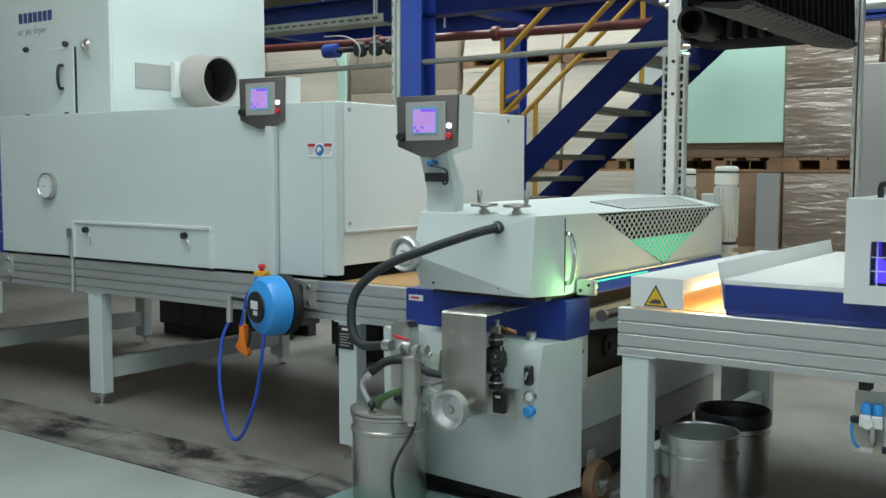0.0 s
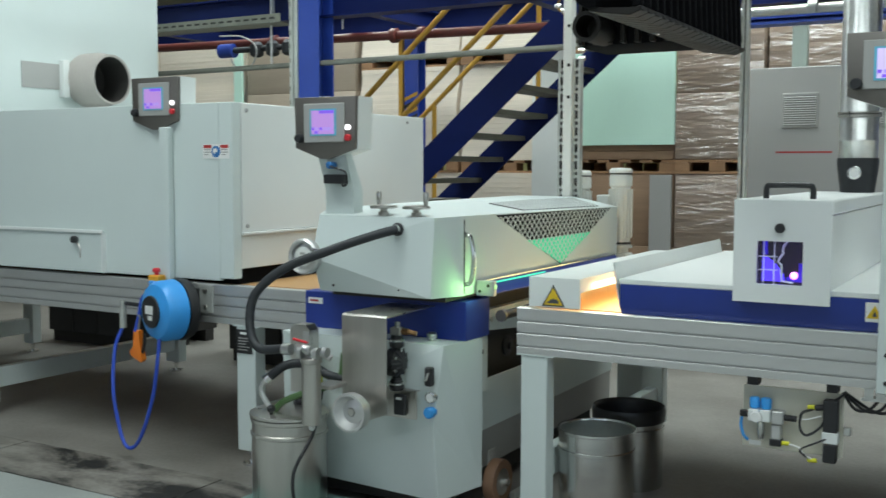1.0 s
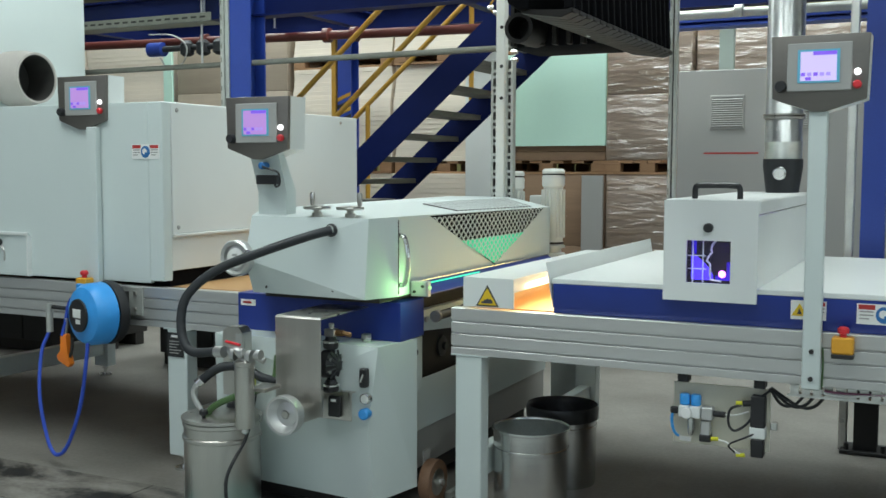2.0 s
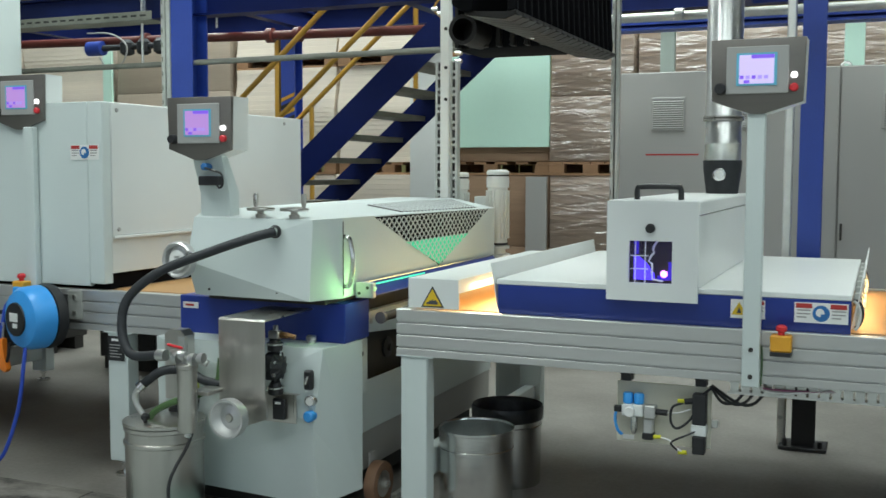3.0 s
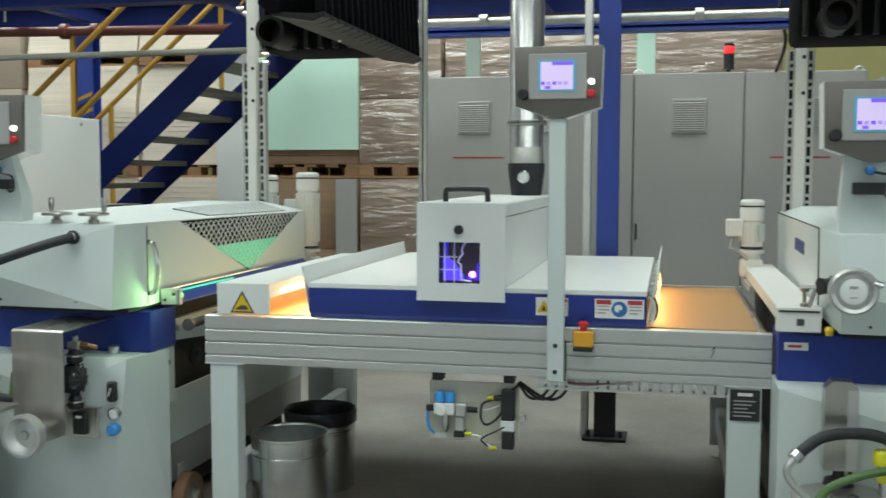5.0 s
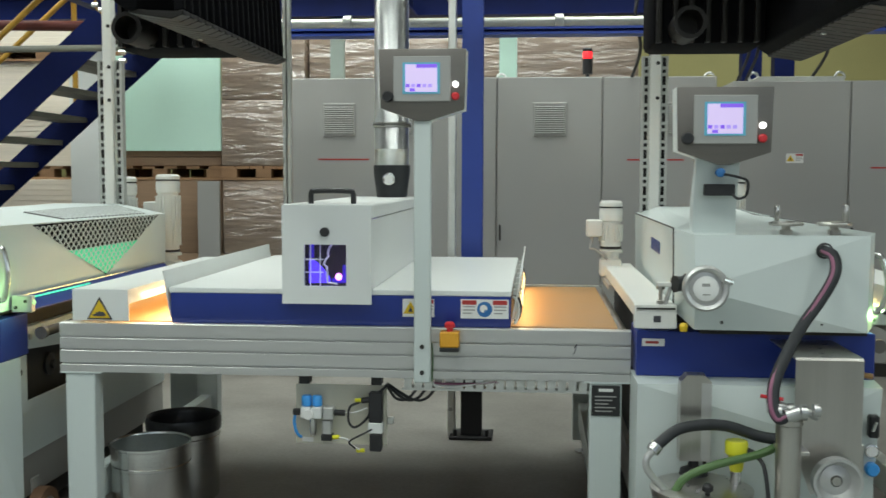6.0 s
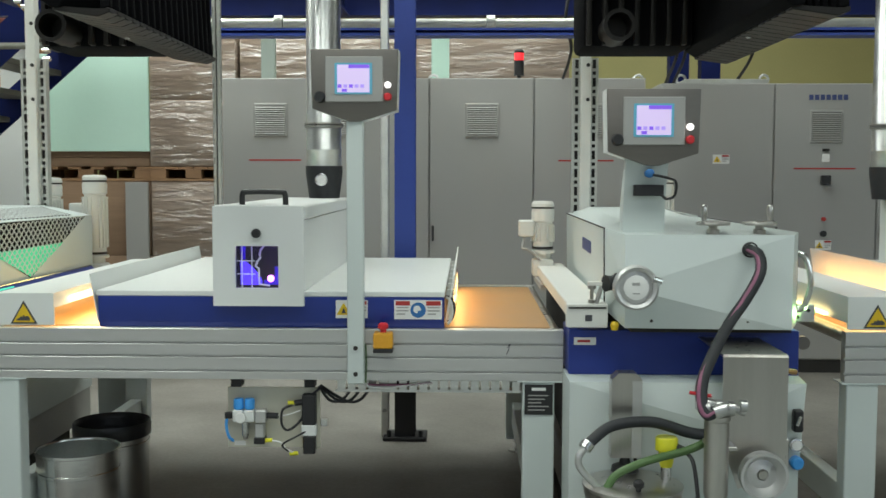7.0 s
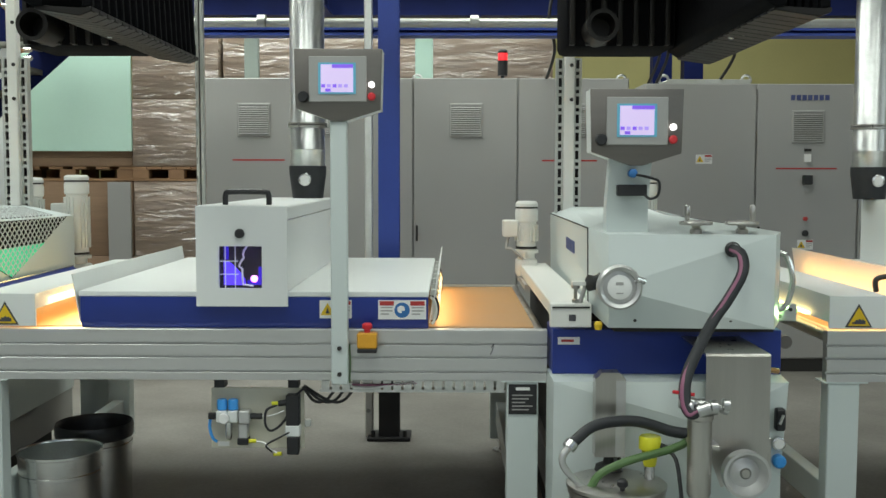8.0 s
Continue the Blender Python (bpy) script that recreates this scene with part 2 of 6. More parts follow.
STUB = mat("beige moulded stub", (0.46, 0.42, 0.39), 0.6, var=0.08, scale=5.0, bump=0.15, bscale=90)
TAUPE = mat("taupe board in dull film", (0.40, 0.33, 0.26), 0.5, var=0.10, scale=2.0, bump=0.3, bscale=20, stretch=(0.3, 0.3, 5), dirt=0.15, coat=0.25)
WRAP = wrap_mat("film-wrapped board", (0.34, 0.245, 0.18))
BRASS = mat("tarnished brass", (0.45, 0.26, 0.12), 0.3, metal=1.0)
WOOD = mat("pallet wood", (0.30, 0.17, 0.09), 0.8, var=0.25, scale=5.0, bump=0.3, bscale=60, stretch=(0.4, 3, 3), island=0.2)
TREAD = mat("galvanised tread", (0.22, 0.22, 0.19), 0.55, metal=0.5, var=0.2)
TEALPAINT = mat("teal grey paint", (0.16, 0.26, 0.24), 0.5, var=0.12)
WHEELRUB = mat("brown castor tyre", (0.22, 0.12, 0.07), 0.6, var=0.15)
OLIVE = mat("beige mounting plate", (0.62, 0.60, 0.50), 0.5, var=0.05)
CLEAR = glass_mat("clear pane", (0.9, 0.95, 0.95))
LAMPGLOW = glow("lamp tube", (1.0, 0.96, 0.88), 6.0)
AMBERGLOW = glow("amber lamp strip", (1.0, 0.66, 0.28), 6.0)
YELGLOW = glow("yellow lamp strip", (1.0, 0.80, 0.35), 5.0)
GREENGLOW = glow("green vent light glow", (0.04, 0.50, 0.28), 0.6)
VIOLETGLOW = glow("violet lamp", (0.10, 0.05, 1.0), 1.1)
CYANGLOW = glow("cyan reflection glow", (0.05, 0.75, 0.55), 0.8)
GREENEND = glow("green spill glow", (0.5, 1.0, 0.4), 0.7)
VIOLETDIM = glow("violet lamp edge", (0.035, 0.012, 0.5), 0.55)
PINKGLOW = glow("violet lamp spot", (0.85, 0.25, 1.0), 4.0)
SCREEN_A = glow("screen lilac", (0.42, 0.30, 0.85), 0.45)
SCREEN_B = glow("screen pale", (0.60, 0.50, 0.80), 0.56)
SCREEN_E = glow("screen mauve", (0.46, 0.25, 0.62), 0.48)
SCREEN_C = glow("screen rim cyan", (0.10, 0.36, 0.50), 0.25)
SCREEN_D = glow("screen violet", (0.22, 0.10, 0.75), 0.5)
LEDWHITE = glow("white lit button", (1, 1, 1), 2.2)
REDGLOW = glow("red beacon", (1.0, 0.03, 0.04), 0.9)

# ---- mesh helpers ----
BASE = {}


def thing(name, at, label, category, group="", kind=""):
    ob = new(name)
    ob.empty_display_size = 0.1
    ob.location = at
    BASE[ob] = Vector(at)
    return tagged(ob, label, category, group, kind)


def part(name, bm, material, parent=None, label="", crisp=0.6):
    """Links a bmesh given in world metres as one mesh object under a thing or a part."""
    bmesh.ops.recalc_face_normals(bm, faces=bm.faces)
    base = BASE[parent] if parent is not None else Vector((0, 0, 0))
    for v in bm.verts:
        v.co -= base
    for f in bm.faces:
        f.smooth = True
    for e in bm.edges:
        if len(e.link_faces) == 2 and e.calc_face_angle(0) > crisp:
            e.smooth = False
    me = bpy.data.meshes.new(name)
    bm.to_mesh(me)
    bm.free()
    me.materials.append(material)
    ob = new(name, me)
    if parent is not None:
        ob.parent = parent
    BASE[ob] = base
    if label:
        tagged(ob, label)
    return ob


def setting(name, bm, material, label, category):
    return tagged(part(name, bm, material), label, category, kind="structure")


def B():
    return bmesh.new()


def box(bm, x0, x1, y0, y1, z0, z1, bev=0.0, seg=1):
    t = bmesh.new()
    r = bmesh.ops.create_cube(t, size=1.0)
    for v in t.verts:
        v.co = Vector((x0 + (v.co.x + 0.5) * (x1 - x0), y0 + (v.co.y + 0.5) * (y1 - y0), z0 + (v.co.z + 0.5) * (z1 - z0)))
    if bev:
        bmesh.ops.bevel(t, geom=t.edges[:], offset=bev, segments=seg, affect='EDGES', profile=0.5)
    join(bm, t)
    return bm


def join(bm, t, m=None):
    idx = {}
    for v in t.verts:
        idx[v] = bm.verts.new(m @ v.co if m else v.co)
    for f in t.faces:
        try:
            bm.faces.new([idx[v] for v in f.verts])
        except ValueError:
            pass
    t.free()


def bx(*a, **k):
    return box(bmesh.new(), *a, **k)


def rod(bm, p0, p1, r, seg=16, r2=None, cap=True):
    p0, p1 = Vector(p0), Vector(p1)
    d = p1 - p0
    q = d.to_track_quat('Z', 'Y').to_matrix()
    r2 = r if r2 is None else r2
    rings = []
    for p, rr in ((p0, r), (p1, r2)):
        rings.append([bm.verts.new(p + q @ Vector((rr * math.cos(2 * math.pi * i / seg), rr * math.sin(2 * math.pi * i / seg), 0))) for i in range(seg)])
    for i in range(seg):
        bm.faces.new((rings[0][i], rings[0][(i + 1) % seg], rings[1][(i + 1) % seg], rings[1][i]))
    if cap:
        bm.faces.new(rings[0][::-1])
        bm.faces.new(rings[1])
    return bm


def lathe(bm, at, axis, profile, seg=24):
    """profile: (radius, distance along axis) pairs from one end to the other."""
    at = Vector(at)
    q = Vector(axis).to_track_quat('Z', 'Y').to_matrix()
    rings = []
    for r, h in profile:
        if r < 1e-6:
            rings.append([bm.verts.new(at + q @ Vector((0, 0, h)))])
        else:
            rings.append([bm.verts.new(at + q @ Vector((r * math.cos(2 * math.pi * i / seg), r * math.sin(2 * math.pi * i / seg), h))) for i in range(seg)])
    for a, b in zip(rings, rings[1:]):
        for i in range(seg):
            j = (i + 1) % seg
            if len(a) == 1 and len(b) > 1:
                bm.faces.new((a[0], b[i], b[j]))
            elif len(b) == 1 and len(a) > 1:
                bm.faces.new((a[i], a[j], b[0]))
            elif len(a) > 1:
                bm.faces.new((a[i], a[j], b[j], b[i]))
    return bm


def spline(points, steps=10):
    P = [Vector(p) for p in points]
    P = [P[0] * 2 - P[1]] + P + [P[-1] * 2 - P[-2]]
    out = []
    for i in range(1, len(P) - 2):
        a, b, c, d = P[i - 1:i + 3]
        for k in range(steps):
            t = k / steps
            out.append(0.5 * ((2 * b) + (c - a) * t + (2 * a - 5 * b + 4 * c - d) * t * t + (3 * b - a - 3 * c + d) * t ** 3))
    out.append(P[-2])
    return out


def hose(bm, points, r, seg=10, steps=10, smooth=True):
    pts = spline(points, steps) if smooth else [Vector(p) for p in points]
    rings, up = [], Vector((0.13, 0.21, 0.97))
    for i, p in enumerate(pts):
        d = (pts[min(i + 1, len(pts) - 1)] - pts[max(i - 1, 0)]).normalized()
        s = d.cross(up)
        s = s.normalized() if s.length > 1e-4 else Vector((1, 0, 0))
        up = s.cross(d).normalized()
        rings.append([bm.verts.new(p + r * (math.cos(2 * math.pi * k / seg) * s + math.sin(2 * math.pi * k / seg) * up)) for k in range(seg)])
    for a, b in zip(rings, rings[1:]):
        for k in range(seg):
            bm.faces.new((a[k], a[(k + 1) % seg], b[(k + 1) % seg], b[k]))
    bm.faces.new(rings[0][::-1])
    bm.faces.new(rings[-1])
    return bm


def prism(bm, poly, axis, a0, a1):
    """Extrudes a polygon along x, y or z. poly: pairs in the other two axes, in order."""
    def place(p, a):
        return {'x': (a, p[0], p[1]), 'y': (p[0], a, p[1]), 'z': (p[0], p[1], a)}[axis]
    v0 = [bm.verts.new(place(p, a0)) for p in poly]
    v1 = [bm.verts.new(place(p, a1)) for p in poly]
    n = len(poly)
    bm.faces.new(v0)
    bm.faces.new(v1[::-1])
    for i in range(n):
        bm.faces.new((v0[i], v0[(i + 1) % n], v1[(i + 1) % n], v1[i]))
    return bm


def bevelled(bm, off, seg=2):
    bmesh.ops.bevel(bm, geom=bm.edges[:], offset=off, segments=seg, affect='EDGES', profile=0.5)
    return bm

# ---- the hall ----
setting("floor", bx(-16, 9, -6, 17, -0.2, 0.0), FLOOR, "worn brownish concrete factory floor", "floor")
# unseen south and east walls shape the daylight; high sills block low rays
setting("wall_south", bx(-16.3, 9.3, -6.3, -6, 0, 2.75), WALL, "unseen plain hall wall below the front opening, cuts low light", "wall")
setting("wall_south_upper", bx(-16.3, 9.3, -6.3, -6, 5.1, 6.6), WALL, "plain hall wall above the glazing", "wall")
setting("wall_west", bx(-16.3, -16, -6, 17, 0, 6.6), WALL, "plain pale hall wall", "wall")
setting("wall_east", bx(9, 9.3, 2.6, 17, 0, 6.6), WALL, "plain pale hall wall", "wall")
setting("wall_east_sill", bx(9, 9.3, -6, 2.6, 0, 2.85), WALL, "unseen plain hall wall below the side opening, cuts low light", "wall")
setting("wall_east_head", bx(9, 9.3, -6, 2.6, 5.0, 6.6), WALL, "plain hall wall above the side glazing", "wall")
setting("wall_north", bx(-16.3, 9.3, 17, 17.3, 0, 6.6), WALLYEL, "yellowish hall wall behind the stores", "wall")
setting("ceiling", bx(-16.3, 9.3, -6.3, 17.3, 6.6, 6.8), CEIL, "pale sheet metal hall ceiling", "ceiling")

# pale floor strip in front of the line, its dark joint and residue
setting("walkway", bx(-14, 8, -3, 3.205, 0.0, 0.004), FLOOR2, "pale grey painted concrete walkway", "floor")
channel = setting("channel_joint", bx(-10.3, 2.3, 3.206, 3.655, 0.0, 0.0015), DARK, "dark joint round the cover slabs", "floor joint")
for k in range(9):
    a = -10.26 + k * 1.39
    part("slab", bx(a + .004, a + 1.386, 3.213, 3.648, .0016, .006 - .0006 * (k % 3), bev=.002), STAIN, channel)

# ---- the line ----
PERIOD = 3.302
Y0, Y1 = 3.90, 5.56


def beam_profile(y, side):
    """Cross-section of a grooved aluminium rail, outer face at y."""
    z0, z1, w = 0.71, 0.907, 0.045
    pts = [(y, z0)]
    for g in (0.744, 0.800, 0.851):
        pts += [(y, g - .006), (y + side * .001, g - .005), (y + side * .016, g - .005), (y + side * .016, g + .004), (y, g + .004)]
    pts += [(y, z1 - .003), (y + side * .003, z1)]
    return pts + [(y + side * w, z1), (y + side * w, z0)]


def leg(owner, x0, x1, y, dy):
    p = part("leg", bx(x0, x1, y, y + dy, 0.075, 0.705, bev=0.004), GREY, owner)
    mid = (x0 + x1) / 2
    f = B()
    rod(f, (mid, y + dy / 2, 0.0), (mid, y + dy / 2, 0.012), 0.045, 20)
    rod(f, (mid, y + dy / 2, 0.012), (mid, y + dy / 2, 0.08), 0.011, 10)
    rod(f, (mid, y + dy / 2, 0.05), (mid, y + dy / 2, 0.062), 0.02, 6)
    part("levelling_foot", f, CHROME, p, "steel levelling foot")
    return p


def conveyor(x0, x1, legs, label, plate_leg=None):
    t = thing("conveyor_table", (x0, Y0, 0), label, "conveyor", group="conveyor tables")
    part("rail", prism(B(), beam_profile(Y0, 1), 'x', x0, x1), ALU, t, "grooved aluminium rail")
    part("rail", prism(B(), beam_profile(Y1, -1), 'x', x0, x1), ALU, t, "grooved aluminium rail")
    part("belt", bx(x0 + 0.03, x1 - 0.03, Y0 + 0.09, Y1 - 0.09, 0.86, 0.905, bev=0.004), BELT, t, "orange-tan conveyor belt")
    for xx in (x0 + 0.03, x1 - 0.03):
        part("roller", rod(B(), (xx, Y0 + 0.05, 0.88), (xx, Y1 - 0.05, 0.88), 0.028, 16), STEEL, t)
    for a, b in legs:
        leg(t, a, b, Y0 + 0.001, 0.08)
        leg(t, a, b, Y1 - 0.081, 0.08)
        part("cross_beam", bx(a + 0.03, b - 0.03, Y0 + 0.082, Y1 - 0.082, 0.16, 0.28, bev=0.003), GREY, t)
        part("mounting_plate", bx(a - 0.02, b + 0.03, Y0 - 0.004, Y0 + 0.09, 0.7045, 0.7095), GREY, t)
    return t


dryer_conveyor = conveyor(-6.33, -2.93, [(-5.50, -5.37), (-3.43, -3.31)], "long grooved aluminium conveyor frame under the dryer")
far_conveyor = conveyor(-9.6, -6.36, [(-7.08, -6.96), (-9.3, -9.18)], "further grooved aluminium conveyor frame")
mid_conveyor = conveyor(-1.875, 0.372, [(-1.855, -1.735), (0.219, 0.34)], "grooved aluminium conveyor table with orange belt")
part("pen_mark", hose(B(), [(.158, 3.8985, .838), (.168, 3.8985, .852), (.163, 3.8985, .83), (.155, 3.8985, .812)], .0016, 4), INK, mid_conveyor, "black pen mark")
right_conveyor = conveyor(1.443, 3.674, [(1.452, 1.572), (3.52, 3.64)], "grooved aluminium conveyor table with orange belt")


def inlet_hood(dx):
    """Low white cover box with the hand-hazard triangle."""
    t = thing("lamp_cover", (-1.70 + dx, Y0, 0.907), "white sheet metal lamp cover with yellow hand-hazard triangle on the conveyor", "lamp cover", group="lamp covers")
    x0, x1 = -1.817 + dx, -1.59 + dx
    part("cover", prism(B(), [(x0, 0.917), (x1, 0.917), (x1, 1.04), (x0, 1.04)], 'y', Y0 - 0.004, Y0 + 0.006), WHITE, t)
    part("top", bx(x0, x1, Y0 + 0.006, Y1 - 0.02, 1.036, 1.041), WHITE, t)
    part("side", bx(x0, x0 + 0.004, Y0 + 0.006, Y1 - 0.02, 0.94, 1.036), WHITE, t)
    part("side", bx(x1 - 0.004, x1, Y0 + 0.006, Y1 - 0.02, 0.985, 1.036), WHITE, t)
    part("lamp_tube", rod(B(), (x1 - 0.05, Y0 + 0.05, 1.0), (x1 - 0.05, Y1 - 0.1, 1.0), 0.018, 12), AMBERGLOW, t, "glowing amber lamp tube")
    cx, cz, s = -1.706 + dx, 0.962, 0.052
    tri = prism(B(), [(cx - s, cz - 0.04), (cx + s, cz - 0.04), (cx, cz + 0.05)], 'y', Y0 - 0.0062, Y0 - 0.004)
    part("sign", tri, INK, t, "black-edged triangular sign")
    tri = prism(B(), [(cx - s * 0.8, cz - 0.034), (cx + s * 0.8, cz - 0.034), (cx, cz + 0.037)], 'y', Y0 - 0.008, Y0 - 0.0064)
    part("sign", tri, YELLOW, t, "yellow sign face")
    hand = [(cx - .026, cz - .027), (cx + .024, cz - .027), (cx + .026, cz - .018), (cx + .014, cz - .008), (cx + .008, cz - .012), (cx + .001, cz - .006), (cx - .005, cz - .013), (cx - .012, cz - .010), (cx - .015, cz - .018), (cx - .026, cz - .02)]
    part("pictogram", prism(B(), hand, 'y', Y0 - 0.0098, Y0 - 0.0082), INK, t, "black crushed-hand pictogram")
    lamp("amber_lamp", pose(x1 + 0.03, (Y0 + Y1) / 2, 1.03, 0, -25, 0), 0.06, 1.4, 5.0 if dx < 1 else 4.0, (1.0, 0.82, 0.46) if dx < 1 else (1.0, 0.58, 0.22))
    # the lamp gap towards the coater
    part("lamp_strip", bx(x0 - .02, x0 - .004, Y0 + .2, Y1 - .05, 0.945, 0.955), YELGLOW, t, "yellow glowing lamp strip")
    lamp("yellow_lamp", pose(x0 - .06, (Y0 + Y1) / 2, 0.93, 0, 110, 0), 0.03, 1.4, 0.15, (1.0, 0.78, 0.34))
    # added light without a fixture, for the green spot on the hood chamfer
    lamp("green_spill", pose(x0 - .155, Y0 - .06, .985, 90, 0, 112), 0.02, 0.02, 0.34, (0.45, 1.0, 0.35))
    return t


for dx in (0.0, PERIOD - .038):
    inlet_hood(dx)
hk = thing("cover_hook", (1.69, 4.06, 1.041), "dark bent handle standing on the lamp cover", "handle")
part("hook", hose(B(), [(1.69, 4.06, 1.041), (1.685, 4.06, 1.07), (1.69, 4.06, 1.09), (1.72, 4.06, 1.10), (1.75, 4.06, 1.10)], .011, 8), BLACK, hk)


def light_table(dx=0.0):
    """The white-topped blue-skirted cover over the middle conveyor."""
    t = thing("tunnel_cover", (-0.75 + dx, Y0, 0.907), "white-topped tunnel cover with blue skirt over the conveyor", "machine cover", group="tunnel covers")
    x0, x1 = -1.428 + dx, -0.082 + dx
    part("top", bx(x0, x1, Y0 + 0.01, Y1, 1.03, 1.052, bev=0.003), WHITE, t)
    part("skirt", prism(B(), [(Y0 + 0.012, 1.0295), (Y0 + 0.012, 0.94), (Y0 + 0.03, 0.908), (Y0 + 0.034, 0.908), (Y0 + 0.034, 1.0295)], 'x', x0 + 0.006, x1 - 0.002), BLUE, t, "blue skirt sheet")
    for xx, lean in ((x0, -0.03), (x1, 0.035)):
        g = B()
        prism(g, [(xx, 0.93), (xx + 0.005, 0.93), (xx + lean + 0.005, 1.115), (xx + lean, 1.115)], 'y', Y0 + 0.02, Y1 - 0.02)
        part("end_flange", g, WHITE, t, "angled white end sheet")
    for k in range(26):
        y, w = Y0 + .03 + k * .055, .022 + .008 * math.sin(k * 2.3)
        part("brush", hose(B(), [(x1 + .006, y, 1.03), (x1 + w, y + .006, 1.012), (x1 + w * 1.3, y + .012, .975), (x1 + w, y + .006, .94), (x1 + .012, y, .925)], .0055, 6, 4), RUBBER if k % 3 == 1 else CREAM, t, "thin curled brush strip" if k == 0 else "")
        if k % 4 == 0:
            part("clip", bx(x1 + .006, x1 + .03, y - .008, y + .008, 1.035, 1.06, bev=.003), ZINC, t)
    return t


light_table()
light_table(PERIOD)
lamp("amber_lamp", pose(-0.05, 4.7, 1.0, 0, -8, 0), 0.04, 1.3, 2.6, (1.0, 0.66, 0.26))


def uv_box():
    t = thing("uv_lamp_unit", (-0.79, 3.87, 1.0), "white box-shaped lamp unit with violet window and black handle", "lamp unit", group="lamp units")
    x0, x1, y0, y1, z0, z1 = -0.964, -0.617, 3.87, 5.45, 0.998, 1.378
    wx0, wx1, wz0, wz1 = -0.877, -0.714, 1.067, 1.227
    f = B()
    for a in ((x0, wx0, z0, z1), (wx1, x1, z0, z1), (wx0, wx1, z0, wz0), (wx0, wx1, wz1, z1)):
        box(f, a[0], a[1], y0, y0 + 0.012, a[2], a[3])
    bmesh.ops.remove_doubles(f, verts=f.verts, dist=1e-5)
    part("front", f, WHITE, t)
    part("side", bx(x0, x0 + 0.008, y0 + 0.012, y1, 1.054, z1 - 0.005), WHITE, t)
    part("side", bx(x1 - 0.008, x1, y0 + 0.012, y1, 1.054, z1 - 0.055), WHITE, t)
    part("lid", bx(x0 + 0.001, x1 + 0.004, y0 + 0.013, y1, z1 - 0.05, z1 + 0.003, bev=0.006), WHITE, t, "white folded lid")
    part("base", bx(x0 + 0.01, x1 - 0.01, y0 + 0.013, y0 + 0.04, z0 + 0.002, 1.05), WHITE, t)
    part("backing", bx(wx0 - 0.02, wx1 + 0.02, y0 + 0.10, y0 + 0.11, wz0 - 0.01, wz1 + 0.01), DARK, t)
    part("reflector", prism(B(), [(wx0, wz0 + .004), (wx0 + .085, wz0 + .004), (wx0 + .08, wz0 + .03), (wx0 + .05, wz0 + .07), (wx0 + .02, wz0 + .095), (wx0, wz0 + .10)], 'y', y0 + .085, y0 + .09), VIOLETGLOW, t, "violet glowing reflector")
    part("reflector", bx(wx0, wx0 + .018, y0 + .091, y0 + .094, wz0 + .102, wz1 - .004), VIOLETDIM, t, "dim violet reflector edge")
    part("reflector", bx(wx1 - .03, wx1, y0 + .091, y0 + .094, wz0 + .004, wz0 + .075), VIOLETDIM, t, "dim violet reflector edge")
    part("reflector", bx(wx0 + .09, wx1 - .031, y0 + .091, y0 + .094, wz0 + .004, wz0 + .022), VIOLETDIM, t)
    part("lamp_spot", lathe(B(), (wx1 - 0.042, y0 + 0.07, wz0 + 0.03), (0, -1, 0), [(0, 0.013), (0.009, 0.010), (0.014, 0), (0, 0)], 16), PINKGLOW, t, "bright pinkish lamp spot")
    g = B()
    for z in (wz0 + 0.05, wz0 + 0.1):
        box(g, wx0, wx0 + 0.07, y0 + 0.02, y0 + 0.024, z, z + 0.004)
    for x in (wx0 + 0.018, wx0 + 0.056):
        box(g, x, x + 0.004, y0 + 0.02, y0 + 0.024, wz0, wz1)
    part("grille", g, PAPER, t, "thin white grille wires")
    jag = [(.103, .16), (.090, .142), (.086, .125), (.090, .115), (.078, .10), (.070, .082), (.083, .072), (.083, .035), (.085, .012), (.125, .006)]
    part("divider", hose(B(), [(wx0 + a, y0 + .03, wz0 + b) for a, b in jag], .0042, 6, smooth=False), PAPER, t, "jagged white edge")
    pane = part("pane", bx(wx0 - 0.002, wx1 + 0.002, y0 + 0.013, y0 + 0.016, wz0, wz1), CLEAR, t, "clear inspection pane")
    pane.visible_shadow = False
    part("knob", lathe(B(), (-0.796, y0, 1.276), (0, -1, 0), [(0.018, 0), (0.018, 0.012), (0.013, 0.018), (0, 0.018)], 18), BLACK, t, "black screw knob")
    h = hose(B(), [(-0.875, y0 + 0.12, z1), (-0.873, y0 + 0.12, z1 + 0.045), (-0.85, y0 + 0.12, z1 + 0.053), (-0.73, y0 + 0.12, z1 + 0.053), (-0.708, y0 + 0.12, z1 + 0.045), (-0.705, y0 + 0.12, z1)], 0.011, 10)
    part("handle", h, BLACK, t, "black bow handle")
    return t


copy_thing(uv_box(), pose(-0.79 + 3.14, 3.87, 1.0))
lamp("violet_lamp", pose(-0.8, 4.05, 1.2, -90, 0, 0), 0.12, 0.12, 1.2, (0.25, 0.1, 1.0))


